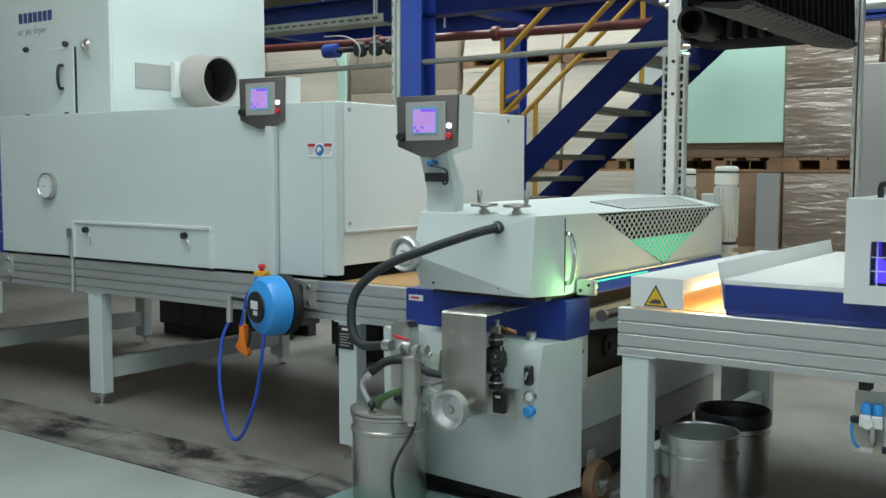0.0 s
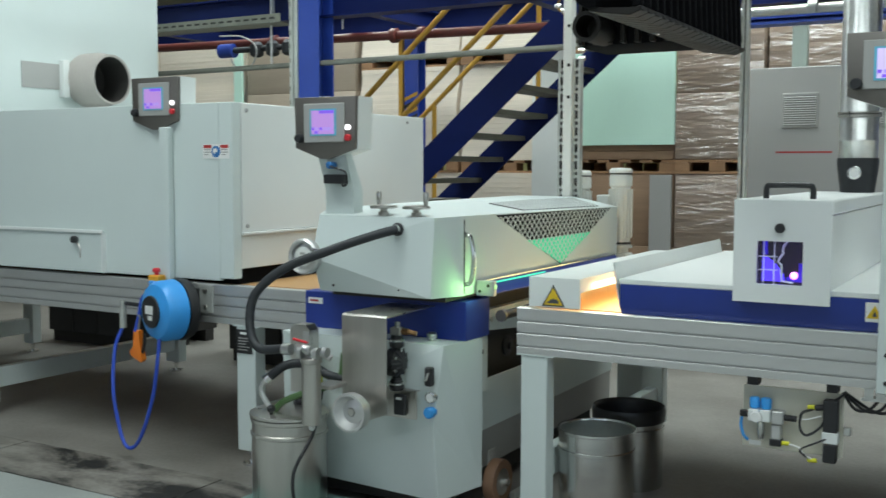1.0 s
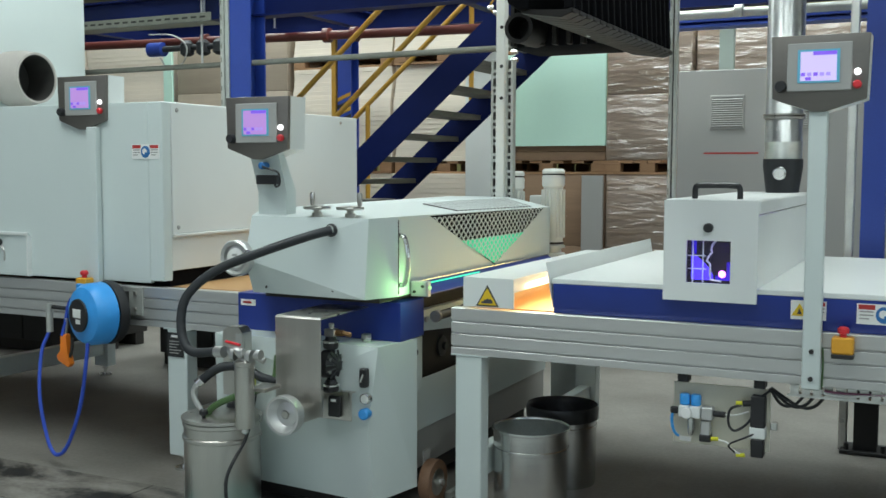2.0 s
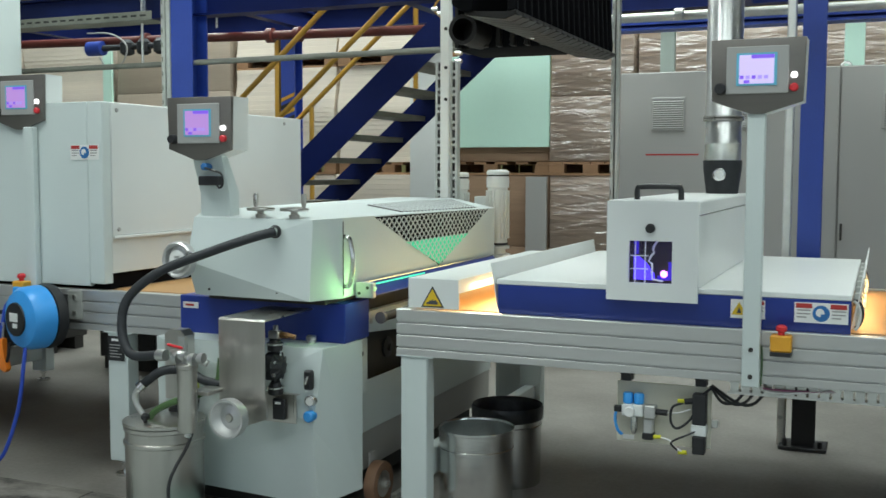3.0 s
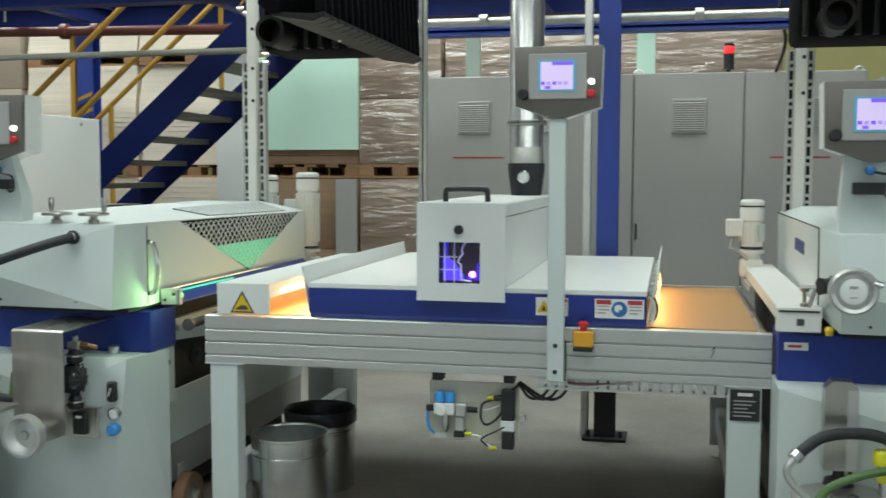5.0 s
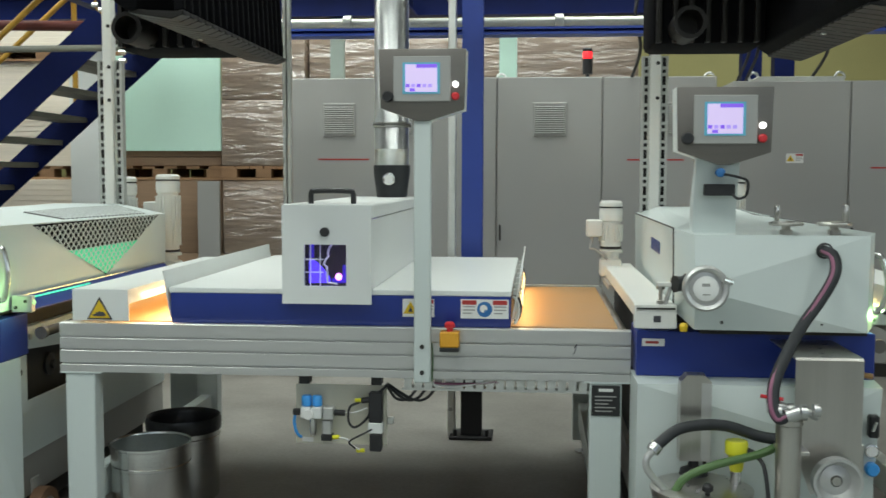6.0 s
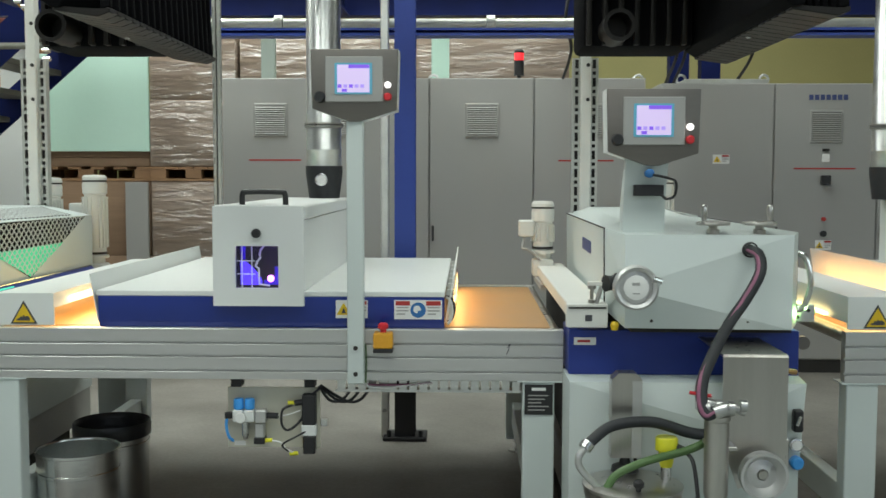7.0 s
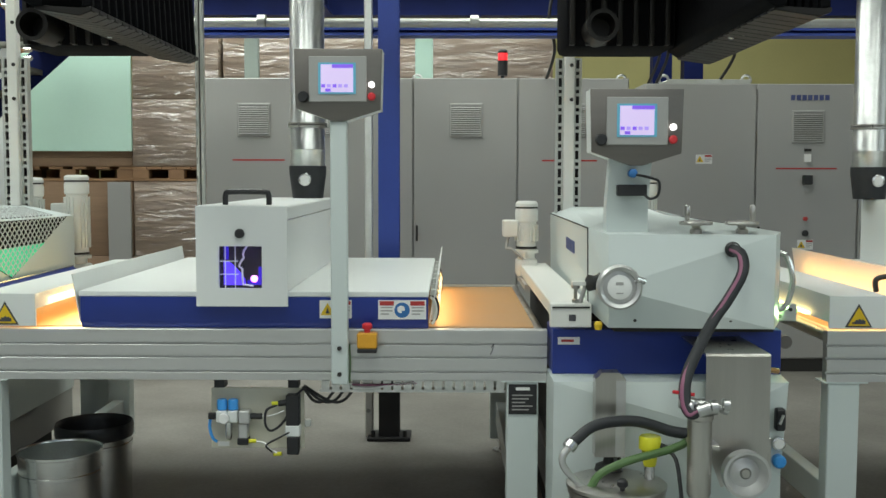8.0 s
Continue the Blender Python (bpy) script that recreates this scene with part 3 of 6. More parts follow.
def exhaust_pipe(x, y, z):
    t = thing("exhaust_pipe", (x, y, z), "shiny galvanised exhaust pipe with black rubber cuff and gauge", "pipe", group="exhaust pipes")
    part("pipe", lathe(B(), (x, y, z), (0, 0, 1), [(0.088, 0.13), (0.088, 0.24), (0.091, 0.245), (0.091, 0.25), (0.088, 0.255), (0.088, 2.9)], 36), GALV, t)
    part("clamp", lathe(B(), (x, y, z + 0.36), (0, 0, 1), [(0.089, 0), (0.1, 0.002), (0.1, 0.01), (0.09, 0.013), (0.1, 0.016), (0.1, 0.024), (0.089, 0.026)], 36), STEEL, t, "pipe clamp ring")
    part("cuff", lathe(B(), (x, y, z), (0, 0, 1), [(0, 0), (0.078, 0), (0.095, 0.13), (0.095, 0.165), (0.089, 0.165)], 32), RUBBER, t, "black rubber cuff")
    part("gauge", lathe(B(), (x, y - 0.093, z + 0.095), (0, -1, 0), [(0.032, 0), (0.032, 0.02), (0.028, 0.022), (0, 0.02)], 20), CHROME, t, "small round gauge")
    part("dial", lathe(B(), (x, y - 0.1145, z + 0.095), (0, -1, 0), [(0.026, 0), (0.0, 0.001)], 20), PAPER, t)
    return t


exhaust_pipe(-0.735, 5.30, 1.381)
exhaust_pipe(2.178, 5.36, 1.381)


def operator_panel(x, y, z, deep=0.13, lit=None):
    """Keystone-shaped control panel; x, y, z: middle of the bottom tip's height on its front face."""
    t = thing("control_panel", (x, y, z), "grey steel control panel with lit touch screen and buttons", "control panel", group="control panels")
    w = 0.164
    outer = [(x - w, z + 0.28), (x + w, z + 0.28), (x + w - 0.006, z + 0.055), (x + 0.022, z + .012), (x - 0.022, z + .012), (x - w + 0.006, z + 0.06)]
    part("front", bevelled(prism(B(), outer, 'y', y, y + 0.02), 0.003), PANELSTEEL, t, "brownish grey steel front")
    part("housing", prism(B(), outer, 'y', y + 0.0205, y + deep), WHITE, t, "white housing")
    part("bezel", bx(x - 0.108, x + 0.108, y - 0.008, y - 0.0005, z + 0.083, z + 0.252, bev=0.003), CABGREY, t, "grey screen bezel")
    part("screen_rim", bx(x - 0.072, x + 0.068, y - 0.0105, y - 0.0085, z + 0.112, z + 0.228), SCREEN_C, t)
    part("screen", bx(x - 0.062, x + 0.058, y - 0.0125, y - 0.011, z + 0.119, z + 0.221), lit or SCREEN_B, t, "lit pale touch screen")
    part("screen_bar", bx(x - 0.02, x + 0.058, y - 0.0135, y - 0.0127, z + 0.208, z + 0.221), SCREEN_D, t)
    for k in range(5):
        kx = x - 0.06 + k * 0.021
        part("screen_key", bx(kx, kx + 0.014, y - 0.0135, y - 0.0127, z + 0.136, z + 0.148), SCREEN_D if k in (0, 2) else SCREEN_A, t)
    part("screen_key", bx(x - 0.045, x - 0.026, y - 0.0135, y - 0.0127, z + 0.121, z + 0.132), SCREEN_D, t)
    part("knob", lathe(B(), (x - 0.128, y, z + 0.102), (0, -1, 0), [(0.021, 0), (0.021, 0.02), (0.017, 0.028), (0, 0.028)], 18), BLACK, t, "black rotary knob")
    part("button", lathe(B(), (x + 0.126, y, z + 0.147), (0, -1, 0), [(0.0115, 0), (0.0115, 0.01), (0.008, 0.014), (0, 0.014)], 18), LEDWHITE, t, "lit white button")
    part("button", lathe(B(), (x + 0.126, y, z + 0.103), (0, -1, 0), [(0.015, 0), (0.015, 0.012), (0.01, 0.016), (0, 0.016)], 18), RED, t, "red button")
    return t


def panel_post(x, z1, group="panel posts"):
    t = thing("panel_post", (x, 3.86, 0.70), "pale grey square post on the conveyor rail", "post", group=group)
    part("post", bx(x - 0.032, x + 0.032, 3.862, 3.898, 0.70, z1, bev=0.004), GREY, t)
    for z in (0.74, 0.84):
        part("bolt", lathe(B(), (x, 3.862, z), (0, -1, 0), [(0.009, 0), (0.009, 0.006), (0, 0.006)], 10), DARK, t)
    return t


panel_post(-0.42, 1.70)
operator_panel(-0.42, 3.85, 1.685)
panel_post(-3.866, 1.70)
operator_panel(-3.94, 3.88, 1.676, lit=SCREEN_E)


def emergency_stop(x, y, z):
    t = thing("emergency_stop", (x, y, z), "yellow emergency stop box with red mushroom button", "emergency stop", group="emergency stops")
    part("box", bx(x - 0.037, x + 0.037, y - 0.055, y, z + 0.002, z + 0.062, bev=0.005), AMBER, t)
    part("base", bx(x - 0.037, x + 0.037, y - 0.055, y, z - 0.014, z + 0.0015, bev=0.002), BLACK, t)
    part("button", lathe(B(), (x, y - 0.028, z + 0.062), (0, 0, 1), [(0.012, 0), (0.012, 0.012), (0.02, 0.016), (0.02, 0.03), (0.012, 0.037), (0, 0.037)], 18), RED, t, "red mushroom button")
    return t


emergency_stop(-0.315, 3.899, 0.838)
emergency_stop(-3.90, 3.86, 0.88)


def sticker(x0, x1, y, z0, z1, kind, name="warning_sticker"):
    t = thing(name, (x0, y, z0), "white warning sticker with red heading and blue pictogram" if kind != "tri" else "white sticker with yellow warning triangle", "sticker", group="warning stickers")
    part("backing", bx(x0, x1, y - 0.0015, y, z0, z1), PAPER, t)
    w, h, cx = x1 - x0, z1 - z0, (x0 + x1) / 2
    ya, yb = y - 0.0026, y - 0.0016
    if kind == "tri":
        q = x0 + w * 0.25
        part("triangle", prism(B(), [(q - h * .4, z0 + h * .18), (q + h * .4, z0 + h * .18), (q, z0 + h * .85)], 'y', ya, yb), YELLOW, t)
        part("pictogram", prism(B(), [(q - h * .12, z0 + h * .28), (q + h * .12, z0 + h * .28), (q, z0 + h * .6)], 'y', ya - 0.0012, ya - 0.0002), INK, t)
        part("heading", bx(x0 + w * .55, x1 - w * .03, ya, yb, z1 - h * .25, z1 - h * .05), STICKRED, t)
        side = [(x0 + w * .55, x1 - w * .05)]
    else:
        part("heading", bx(x0 + w * .03, x0 + w * .33, ya, yb, z1 - h * .28, z1 - h * .05), STICKRED, t)
        part("heading", bx(x1 - w * .33, x1 - w * .03, ya, yb, z1 - h * .28, z1 - h * .05), STICKRED, t)
        part("pictogram", lathe(B(), (cx, yb, z0 + h * .48), (0, -1, 0), [(h * .4, 0), (h * .4, 0.001), (0, 0.001)], 24), STICKBLUE, t, "round blue mandatory pictogram")
        part("pictogram", lathe(B(), (cx - h * .05, ya - 0.0002, z0 + h * .52), (0, -1, 0), [(h * .2, 0), (h * .2, 0.001), (0, 0.001)], 16), PAPER, t)
        part("pictogram", bx(cx - h * .02, cx + h * .22, ya - 0.0026, ya - 0.0014, z0 + h * .3, z0 + h * .45), STICKBLUE, t)
        side = [(x0 + w * .05, x0 + w * .3), (x1 - w * .3, x1 - w * .05)]
    for a, b in side:
        for k in range(3):
            part("text_bar", bx(a, b - 0.3 * (b - a) * (k == 2), ya, yb, z1 - h * (.42 + .17 * k), z1 - h * (.35 + .17 * k)), CABGREY, t)
    return t


sticker(-0.501, -0.378, 3.9115, 0.948, 1.018, "tri")
sticker(-0.276, -0.092, 3.9115, 0.945, 1.019, "man")


def nameplate(x0, x1, y, z0, z1):
    t = thing("nameplate", (x0, y, z0), "black metal type plate with pale lettering bars", "type plate", group="type plates")
    part("plate", bx(x0, x1, y - 0.003, y, z0, z1, bev=0.001), BLACK, t)
    w, h = x1 - x0, z1 - z0
    part("text_bar", bx(x0 + w * .25, x1 - w * .25, y - 0.0042, y - 0.0032, z1 - h * .2, z1 - h * .1), PAPER, t)
    for k in range(5):
        part("text_bar", bx(x0 + w * .12, x1 - w * (.15 + .13 * (k % 3)), y - 0.0042, y - 0.0032, z1 - h * (.38 + .12 * k), z1 - h * (.34 + .12 * k)), CABGREY, t)
    return t


nameplate(0.226, 0.334, 3.8985, 0.58, 0.697)
nameplate(-3.425, -3.325, 3.8985, 0.57, 0.69)


# ---- coating stations ----
def facets(verts, faces):
    bm = bmesh.new()
    v = [bm.verts.new(p) for p in verts]
    for f in faces:
        bm.faces.new([v[i] for i in f])
    return bm


def handwheel(t, c, axis, r, name="handwheel", dish=False):
    """Cast wheel: rim, web, hub and (if dished) a rolled steel bowl."""
    if dish:
        prof = [(0, 0.0), (r * .2, 0.0), (r * .25, .006), (r * .62, -.006), (r * .8, .012), (r * .88, .03), (r, .03), (r * 1.02, .01), (r * .98, -.015), (r * .7, -.03), (0, -.03)]
        w = part(name, lathe(B(), c, axis, prof, 40), ALU, t, "dished aluminium handwheel")
    else:
        prof = [(0, .012), (r * .5, .012), (r * .52, .006), (r * .72, .004), (r * .76, .02), (r * .9, .026), (r, .018), (r, -.012), (r * .85, -.02), (0, -.02)]
        w = part(name, lathe(B(), c, axis, prof, 40), ALU, t, "round aluminium handwheel")
    return w


def coater(dx):
    o = Vector((0.85 + dx, 3.9, 0))
    t = thing("coating_machine", o, "pale grey coating machine with faceted hood, blue beam and lower cabinet", "coating machine", group="coating machines")

    def X(x):
        return x + dx
    # hood: folded shell
    xl, xr, xL, xR = 0.562, 1.155, 0.51, 1.222
    yf, yc, yb = 3.64, 3.80, 5.65
    zb, zt = 0.951, 1.287
    V = [(xl + .008, yf + .028, zb), (xr, yf, zb), (xr + .008, yf + .02, zt), (xl + .004, yf + .03, zt),   # 0-3 front corners
         (xL, yc - .03, zb + .055), (xl, yf - .022, zb + .15), (xL, yc, zt + .016),  # 4 foot of the gap, 5 proud fold point, 6 top of the gap
         (xR, yc, zb), (xR, yc, zt + .004),                                         # 7,8 front right corner
         (xL + .045, yb, zb + .04), (xL + .04, yb, zt + .006), (xL + .14, yb - .15, zt + .047), (xR - .2, yb - .15, zt + .047), (xR, yb, zt - .012), (xR, yb, zb + .03),  # 9-14
         (xl + .05, yc + .25, zt + .034), (xR - .3, yc + .6, zt + .045)]            # 15,16 roof break
    F = [(3, 2, 5), (5, 2, 1), (5, 1, 0), (3, 5, 6), (6, 5, 4), (5, 0, 4),
         (2, 1, 7, 8), (8, 7, 14, 13), (6, 9, 10), (6, 4, 9), (10, 9, 14, 13),
         (3, 6, 15), (2, 3, 15), (2, 15, 16), (2, 16, 8), (6, 10, 11), (6, 11, 15), (15, 11, 12, 16), (16, 12, 13), (8, 16, 13), (10, 13, 12, 11),
         (0, 1, 7, 14, 9, 4)]
    hood = part("hood", facets([(X(x), y, z) for x, y, z in V], F), GREY, t, "pale grey-green faceted sheet metal hood", crisp=0.02)
    # perforated vent triangle on the right flank, laid proud of the flank
    px = X(xR)
    ya, yz_, ym = 4.10, 5.54, 4.83
    tri = prism(B(), [(ya, zt - .004), (yz_, zt - .014), (ym, zb + .055)], 'x', px + .001, px + .003)
    # no recess: a black sheet gives the holes their shade
    part("vent_backing", tri, DUCTBLACK, hood, "black sheet as the shade behind the vent")
    strips = bmesh.new()
    for k in range(-28, 29):
        for sgn in (1, -1):
            # lattice bars clipped to the triangle
            pts = []
            for i in range(60):
                z = zb + .055 + i * (zt - .012 - zb - .055) / 59
                y = 4.84 + k * .052 + sgn * (z - 1.1) * 1.31
                s = (z - (zb + .055)) / (zt - .012 - zb - .055)
                if ym + (ya - ym) * s < y < ym + (yz_ - ym) * s:
                    pts.append((y, z))
            if len(pts) > 1:
                (y0, z0), (y1, z1) = pts[0], pts[-1]
                prism(strips, [(y0 - .0045, z0), (y0 + .0045, z0), (y1 + .0045, z1), (y1 - .0045, z1)], 'x', px + .003 + .0006 * (sgn > 0), px + .0055 + .0006 * (sgn > 0))
    part("vent_lattice", strips, GREY, hood, "perforated vent sheet")
    # glowing sheet stands in for green light showing through the lattice
    gl = prism(B(), [(ym - .40, zb + .20), (ym + .40, zb + .20), (ym, zb + .06)], 'x', px + .0032, px + .0042)
    part("vent_glow", gl, GREENGLOW, hood, "glowing sheet for the green light in the vent")
    part("flank_seam", bx(px + .0005, px + .002, yc + .003, yc + .009, zb + .01, zt - .01), DARK, hood)
    part("bow_handle", hose(B(), [(px - .002, yc + .02, zb + .047), (px + .03, yc + .01, zb + .065), (px + .05, yc, zb + .155), (px + .03, yc + .01, zb + .245), (px - .002, yc + .02, zb + .263)], .011, 10), CHROME, hood, "bowed steel handle")
    part("gap_line", rod(B(), (X(xL), yc - .03, zb + .055), (X(xL), yc, zt + .016), .0035, 6), DARK, hood)
    part("gap_line", rod(B(), (X(xL), yc, zt + .016), (X(xL + .04), yb, zt + .006), .003, 6), DARK, hood)
    lg = B()
    for k in range(5):
        box(lg, X(xL) + .0075 + k * .0017, X(xL) + .0125 + k * .0017, yc + .50 + k * .075, yc + .55 + k * .075, zt - .115, zt - .065)
    part("emblem_bars", lg, NAVYINK, hood, "navy maker's mark bars")
    # roof vent strip
    # on the sloping roof plane between the ridge and the flank
    for k in range(44):
        y = 4.46 + k * .022
        a, b = .14 + .25 * max(0, (4.9 - y)), .88
        rx, rz, ez = .922 + .1 * (y - 4.4) / 1.1, zt + .049, zt + .007 - .016 * (y - 3.8) / 1.85
        pa, pb = (rx + (1.222 - rx) * a, rz + (ez - rz) * a), (rx + (1.222 - rx) * b, rz + (ez - rz) * b)
        part("roof_slat" if k % 2 else "roof_slot", prism(B(), [(X(pa[0]), pa[1] - .004), (X(pb[0]), pb[1] - .004), (X(pb[0]), pb[1] + .0016), (X(pa[0]), pa[1] + .0016)], 'y', y + .0005, y + .0215), GREY if k % 2 else VENTGREY, hood)
    # two top knobs with cranks
    for kx, ky in ((.885, 3.70), (1.05, 3.70)):
        k = part("crank_wheel", lathe(B(), (X(kx), ky, zt), (0, 0, 1), [(.022, 0), (.022, .018), (.015, .022), (.015, .03), (.03, .034), (.058, .034), (.06, .04), (.058, .046), (.02, .05), (0, .05)], 24), STEEL, hood, "small steel crank wheel")
        part("crank_grip", lathe(B(), (X(kx - .03 if kx < 1 else kx + .04), ky + .01, zt + .046), (0, 0, 1), [(.008, 0), (.011, .02), (.012, .05), (.008, .06), (0, .06)], 12), STEEL, k)
    for kx in (.66, 1.0):
        part("screw", lathe(B(), (X(kx), yf + .001, zb + .03), (0, -1, 0), [(.006, 0), (.005, .004), (0, .004)], 10), DARK, hood)
    # left handwheel on its shaft
    c = (X(.585), 3.54, 1.112)
    handwheel(t, c, (0, -1, 0), .078)
    part("wheel_face", lathe(B(), (c[0], c[1] - .0125, c[2]), (0, -1, 0), [(.043, 0), (.043, .004), (.038, .006), (0, .006)], 28), PAPER, t, "white dial disc")
    part("dial_bar", bx(c[0] - .014, c[0] + .012, c[1] - .0202, c[1] - .0188, c[2] + .008, c[2] + .018), CABGREY, t)
    part("dial_bar", bx(c[0] - .012, c[0] + .012, c[1] - .0202, c[1] - .0188, c[2] - .022, c[2] - .018), CABGREY, t)
    part("shaft", rod(B(), (c[0], c[1] + .02, c[2]), (c[0], 3.72, c[2]), .022, 18), BLACK, t)
    part("shaft_collar", lathe(B(), (X(.545), 3.69, 1.112), (-.9, -.4, 0), [(.04, -.03), (.04, .0), (.03, .01), (.026, .03), (.03, .05), (0, .05)], 20), BLACK, t, "black shaft collar")
    part("index_pin", rod(B(), (c[0] + .055, c[1] - .02, c[2] + .03), (c[0] + .085, c[1] - .01, c[2] + .02), .012, 10), CHROME, t)
    # rail to the left: scraper beam with end block
    if dx == 0:
        part("doctor_beam", bx(X(.365), X(.508), 3.722, 5.42, .985, 1.038, bev=.004), CREAM, t, "cream enamelled doctor beam")
        part("end_block", bx(X(.362), X(.512), 3.69, 3.72, .948, 1.036, bev=.004), CREAM, t)
        part("block_emblem", bx(X(.43), X(.455), 3.688, 3.6895, .972, .995), INK, t)
        part("beam_seam", bx(X(.37), X(.505), 3.686, 3.6895, 1.018, 1.024), DARK, t)
        part("clamp_screw", lathe(B(), (X(.455), 3.705, 1.037), (0, 0, 1), [(.014, 0), (.014, .012), (.007, .014), (.007, .05), (.016, .052), (.016, .064), (0, .064)], 12), STEEL, t, "steel clamp screw")
        part("clamp_lever", rod(B(), (X(.47), 3.70, 1.035), (X(.50), 3.70, 1.13), .008, 8), STEEL, t)
        part("clamp_bar", bx(X(.44), X(.56), 3.69, 3.71, 1.10, 1.115, bev=.002), CREAM, t)
        part("oil_cup", lathe(B(), (X(.535), 3.68, .942), (0, 0, 1), [(.012, 0), (.016, .02), (.01, .03), (0, .03)], 12), YELLOW, t)
    # blue cross beam
    part("beam", bx(X(.383), X(1.235), 3.80, 4.02, .757, .925, bev=.003), BLUE, t, "ultramarine cross beam")
    # dark block stands in for the deep shade under the hood
    part("under_hood_shade", bx(X(.60), X(1.18), 3.72, 5.4, .929, .95), DARK, t)
    part("label", bx(X(.402), X(.484), 3.7975, 3.7995, .868, .896), PAPER, t, "small white label")
    part("label_bar", bx(X(.415), X(.462), 3.7962, 3.7972, .878, .887), STICKRED, t)
    # lower cabinet, front folded
    x0, x1, zt2 = X(.373), X(1.212), .758
    V = [(x0, 3.66, .12), (X(1.195), 3.635, .10), (X(1.183), 3.615, .43), (x1 + .003, 3.645, zt2), (x0, 3.645, zt2), (X(.90), 3.598, .615),
         (x0, 3.92, .12), (x1 + .04, 3.92, .10), (x1 + .04, 3.92, zt2 - .002), (x0, 3.92, zt2 - .002)]
    F = [(0, 1, 2, 5), (2, 3, 5), (3, 4, 5), (4, 0, 5), (1, 7, 8, 3, 2), (4, 3, 8, 9), (0, 4, 9, 6), (0, 6, 7, 1), (6, 9, 8, 7)]
    cab = part("lower_cabinet", facets(V, F), GREY, t, "pale grey folded lower cabinet", crisp=0.02)
    part("door_slot", bx(X(.60), X(.612), 3.612, 3.618, .48, .56), DARK, cab)
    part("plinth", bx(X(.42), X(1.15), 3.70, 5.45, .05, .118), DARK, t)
    # chassis behind
    part("chassis", bx(X(.42), X(1.16), 3.93, 5.74, .12, .30, bev=.004), CABGREY, t)
    part("chassis_panel", bx(X(1.162), X(1.17), 3.95, 5.74, .30, .535, bev=.002), GREY, t, "pale grey chassis panel")
    part("panel_slot", bx(X(1.1702), X(1.172), 4.0, 4.03, .36, .48), DARK, t)
    part("upper_beam", prism(B(), [(3.95, .772), (3.95, .85), (5.74, .85), (5.74, .70), (4.6, .715)], 'x', X(1.14), X(1.175)), GREY, t, "tapering pale side beam")
    for ky in (4.15, 4.55, 4.95):
        part("beam_bolt", lathe(B(), (X(1.1752), ky, .805), (1, 0, 0), [(.013, 0), (.013, .006), (0, .006)], 6), STEEL, t)
    part("side_plate", bx(X(1.20), X(1.206), 3.94, 4.06, .50, .745, bev=.002), GREY, t)
    part("bolt", lathe(B(), (X(1.207), 4.0, .68), (1, 0, 0), [(.012, 0), (.012, .004), (0, .004)], 12), DARK, t)
    # solid dark box in place of the shaded inside
    part("interior_shade", bx(X(.45), X(1.12), 4.1, 5.74, .12, .92), DARK, t)
    part("drive_gear", lathe(B(), (X(1.121), 4.42, .64), (1, 0, 0), [(.05, 0), (.05, .012), (.02, .016), (.02, .03), (0, .03)], 20), RUBBER, t)
    part("floor_rail", bx(X(1.30), X(1.33), 4.1, 5.4, .001, .03, bev=.003), ZINC, t, "zinc floor guide rail")
    part("rear_plate", bx(X(1.26), X(1.485), 5.585, 5.60, .0, .74, bev=.003), GREY, t, "pale rear frame plate")
    part("rear_lug", bx(X(1.30), X(1.46), 5.53, 5.584, .685, .70, bev=.002), WHITE, t)
    # castor at the rear right corner
    w = lathe(B(), (X(1.28), 4.02, .10), (1, 0, 0), [(.05, -.025), (.098, -.025), (.1, -.018), (.1, .018), (.098, .025), (.05, .025)], 28)
    cas = part("castor", w, WHEELRUB, t, "brown-tyred castor")
    part("rim", lathe(B(), (X(1.28), 4.02, .10), (1, 0, 0), [(0, -.028), (.06, -.026), (.06, .026), (.03, .03), (.02, .04), (0, .04)], 20), STEEL, cas)
    part("castor_fork", bx(X(1.245), X(1.252), 3.99, 4.05, .06, .24), CABGREY, t)
    part("axle_nut", rod(B(), (X(1.318), 4.02, .10), (X(1.335), 4.02, .10), .016, 6), CHROME, cas)
    # extras on the cabinet front
    fy = 3.606
    part("switch", bx(X(1.155), X(1.19), fy - .02, fy + .012, .595, .675, bev=.006), BLACK, cab, "black rocker switch")
    part("switch_lever", rod(B(), (X(1.166), fy - .024, .62), (X(1.178), fy - .024, .655), .006, 8), CHROME, cab)
    part("gauge", lathe(B(), (X(1.173), fy + .012, .545), (0, -1, 0), [(.024, -.01), (.024, .014), (.02, .016), (0, .015)], 20), CHROME, cab, "small pressure gauge")
    part("dial", lathe(B(), (X(1.173), fy - .0045, .545), (0, -1, 0), [(.018, 0), (0, .0005)], 18), PAPER, cab)
    part("valve_knob", lathe(B(), (X(1.173), fy + .012, .483), (0, -1, 0), [(.022, -.01), (.024, .012), (.024, .026), (.018, .032), (0, .032)], 18), CYAN, cab, "bright blue valve knob")
    part("cap_nut", lathe(B(), (X(1.10), 3.75, zt2), (0, 0, 1), [(.02, 0), (.02, .012), (.024, .014), (.024, .03), (.016, .036), (0, .036)], 12), CHROME, cab)
    # stainless pump guard
    gx0, gx1 = X(.862), X(1.079)
    part("pump_guard", prism(B(), [(3.42, .56), (3.424, .56), (3.424, .891), (3.798, .897), (3.798, .901), (3.428, .899), (3.42, .891)], 'x', gx0, gx1), STEEL, t, "brushed stainless pump guard")
    part("guard_foot", prism(B(), [(gx0, .60), (gx1, .60), (gx1, .50), (gx0 + .06, .44)], 'y', 3.43, 3.434), STEEL, t)
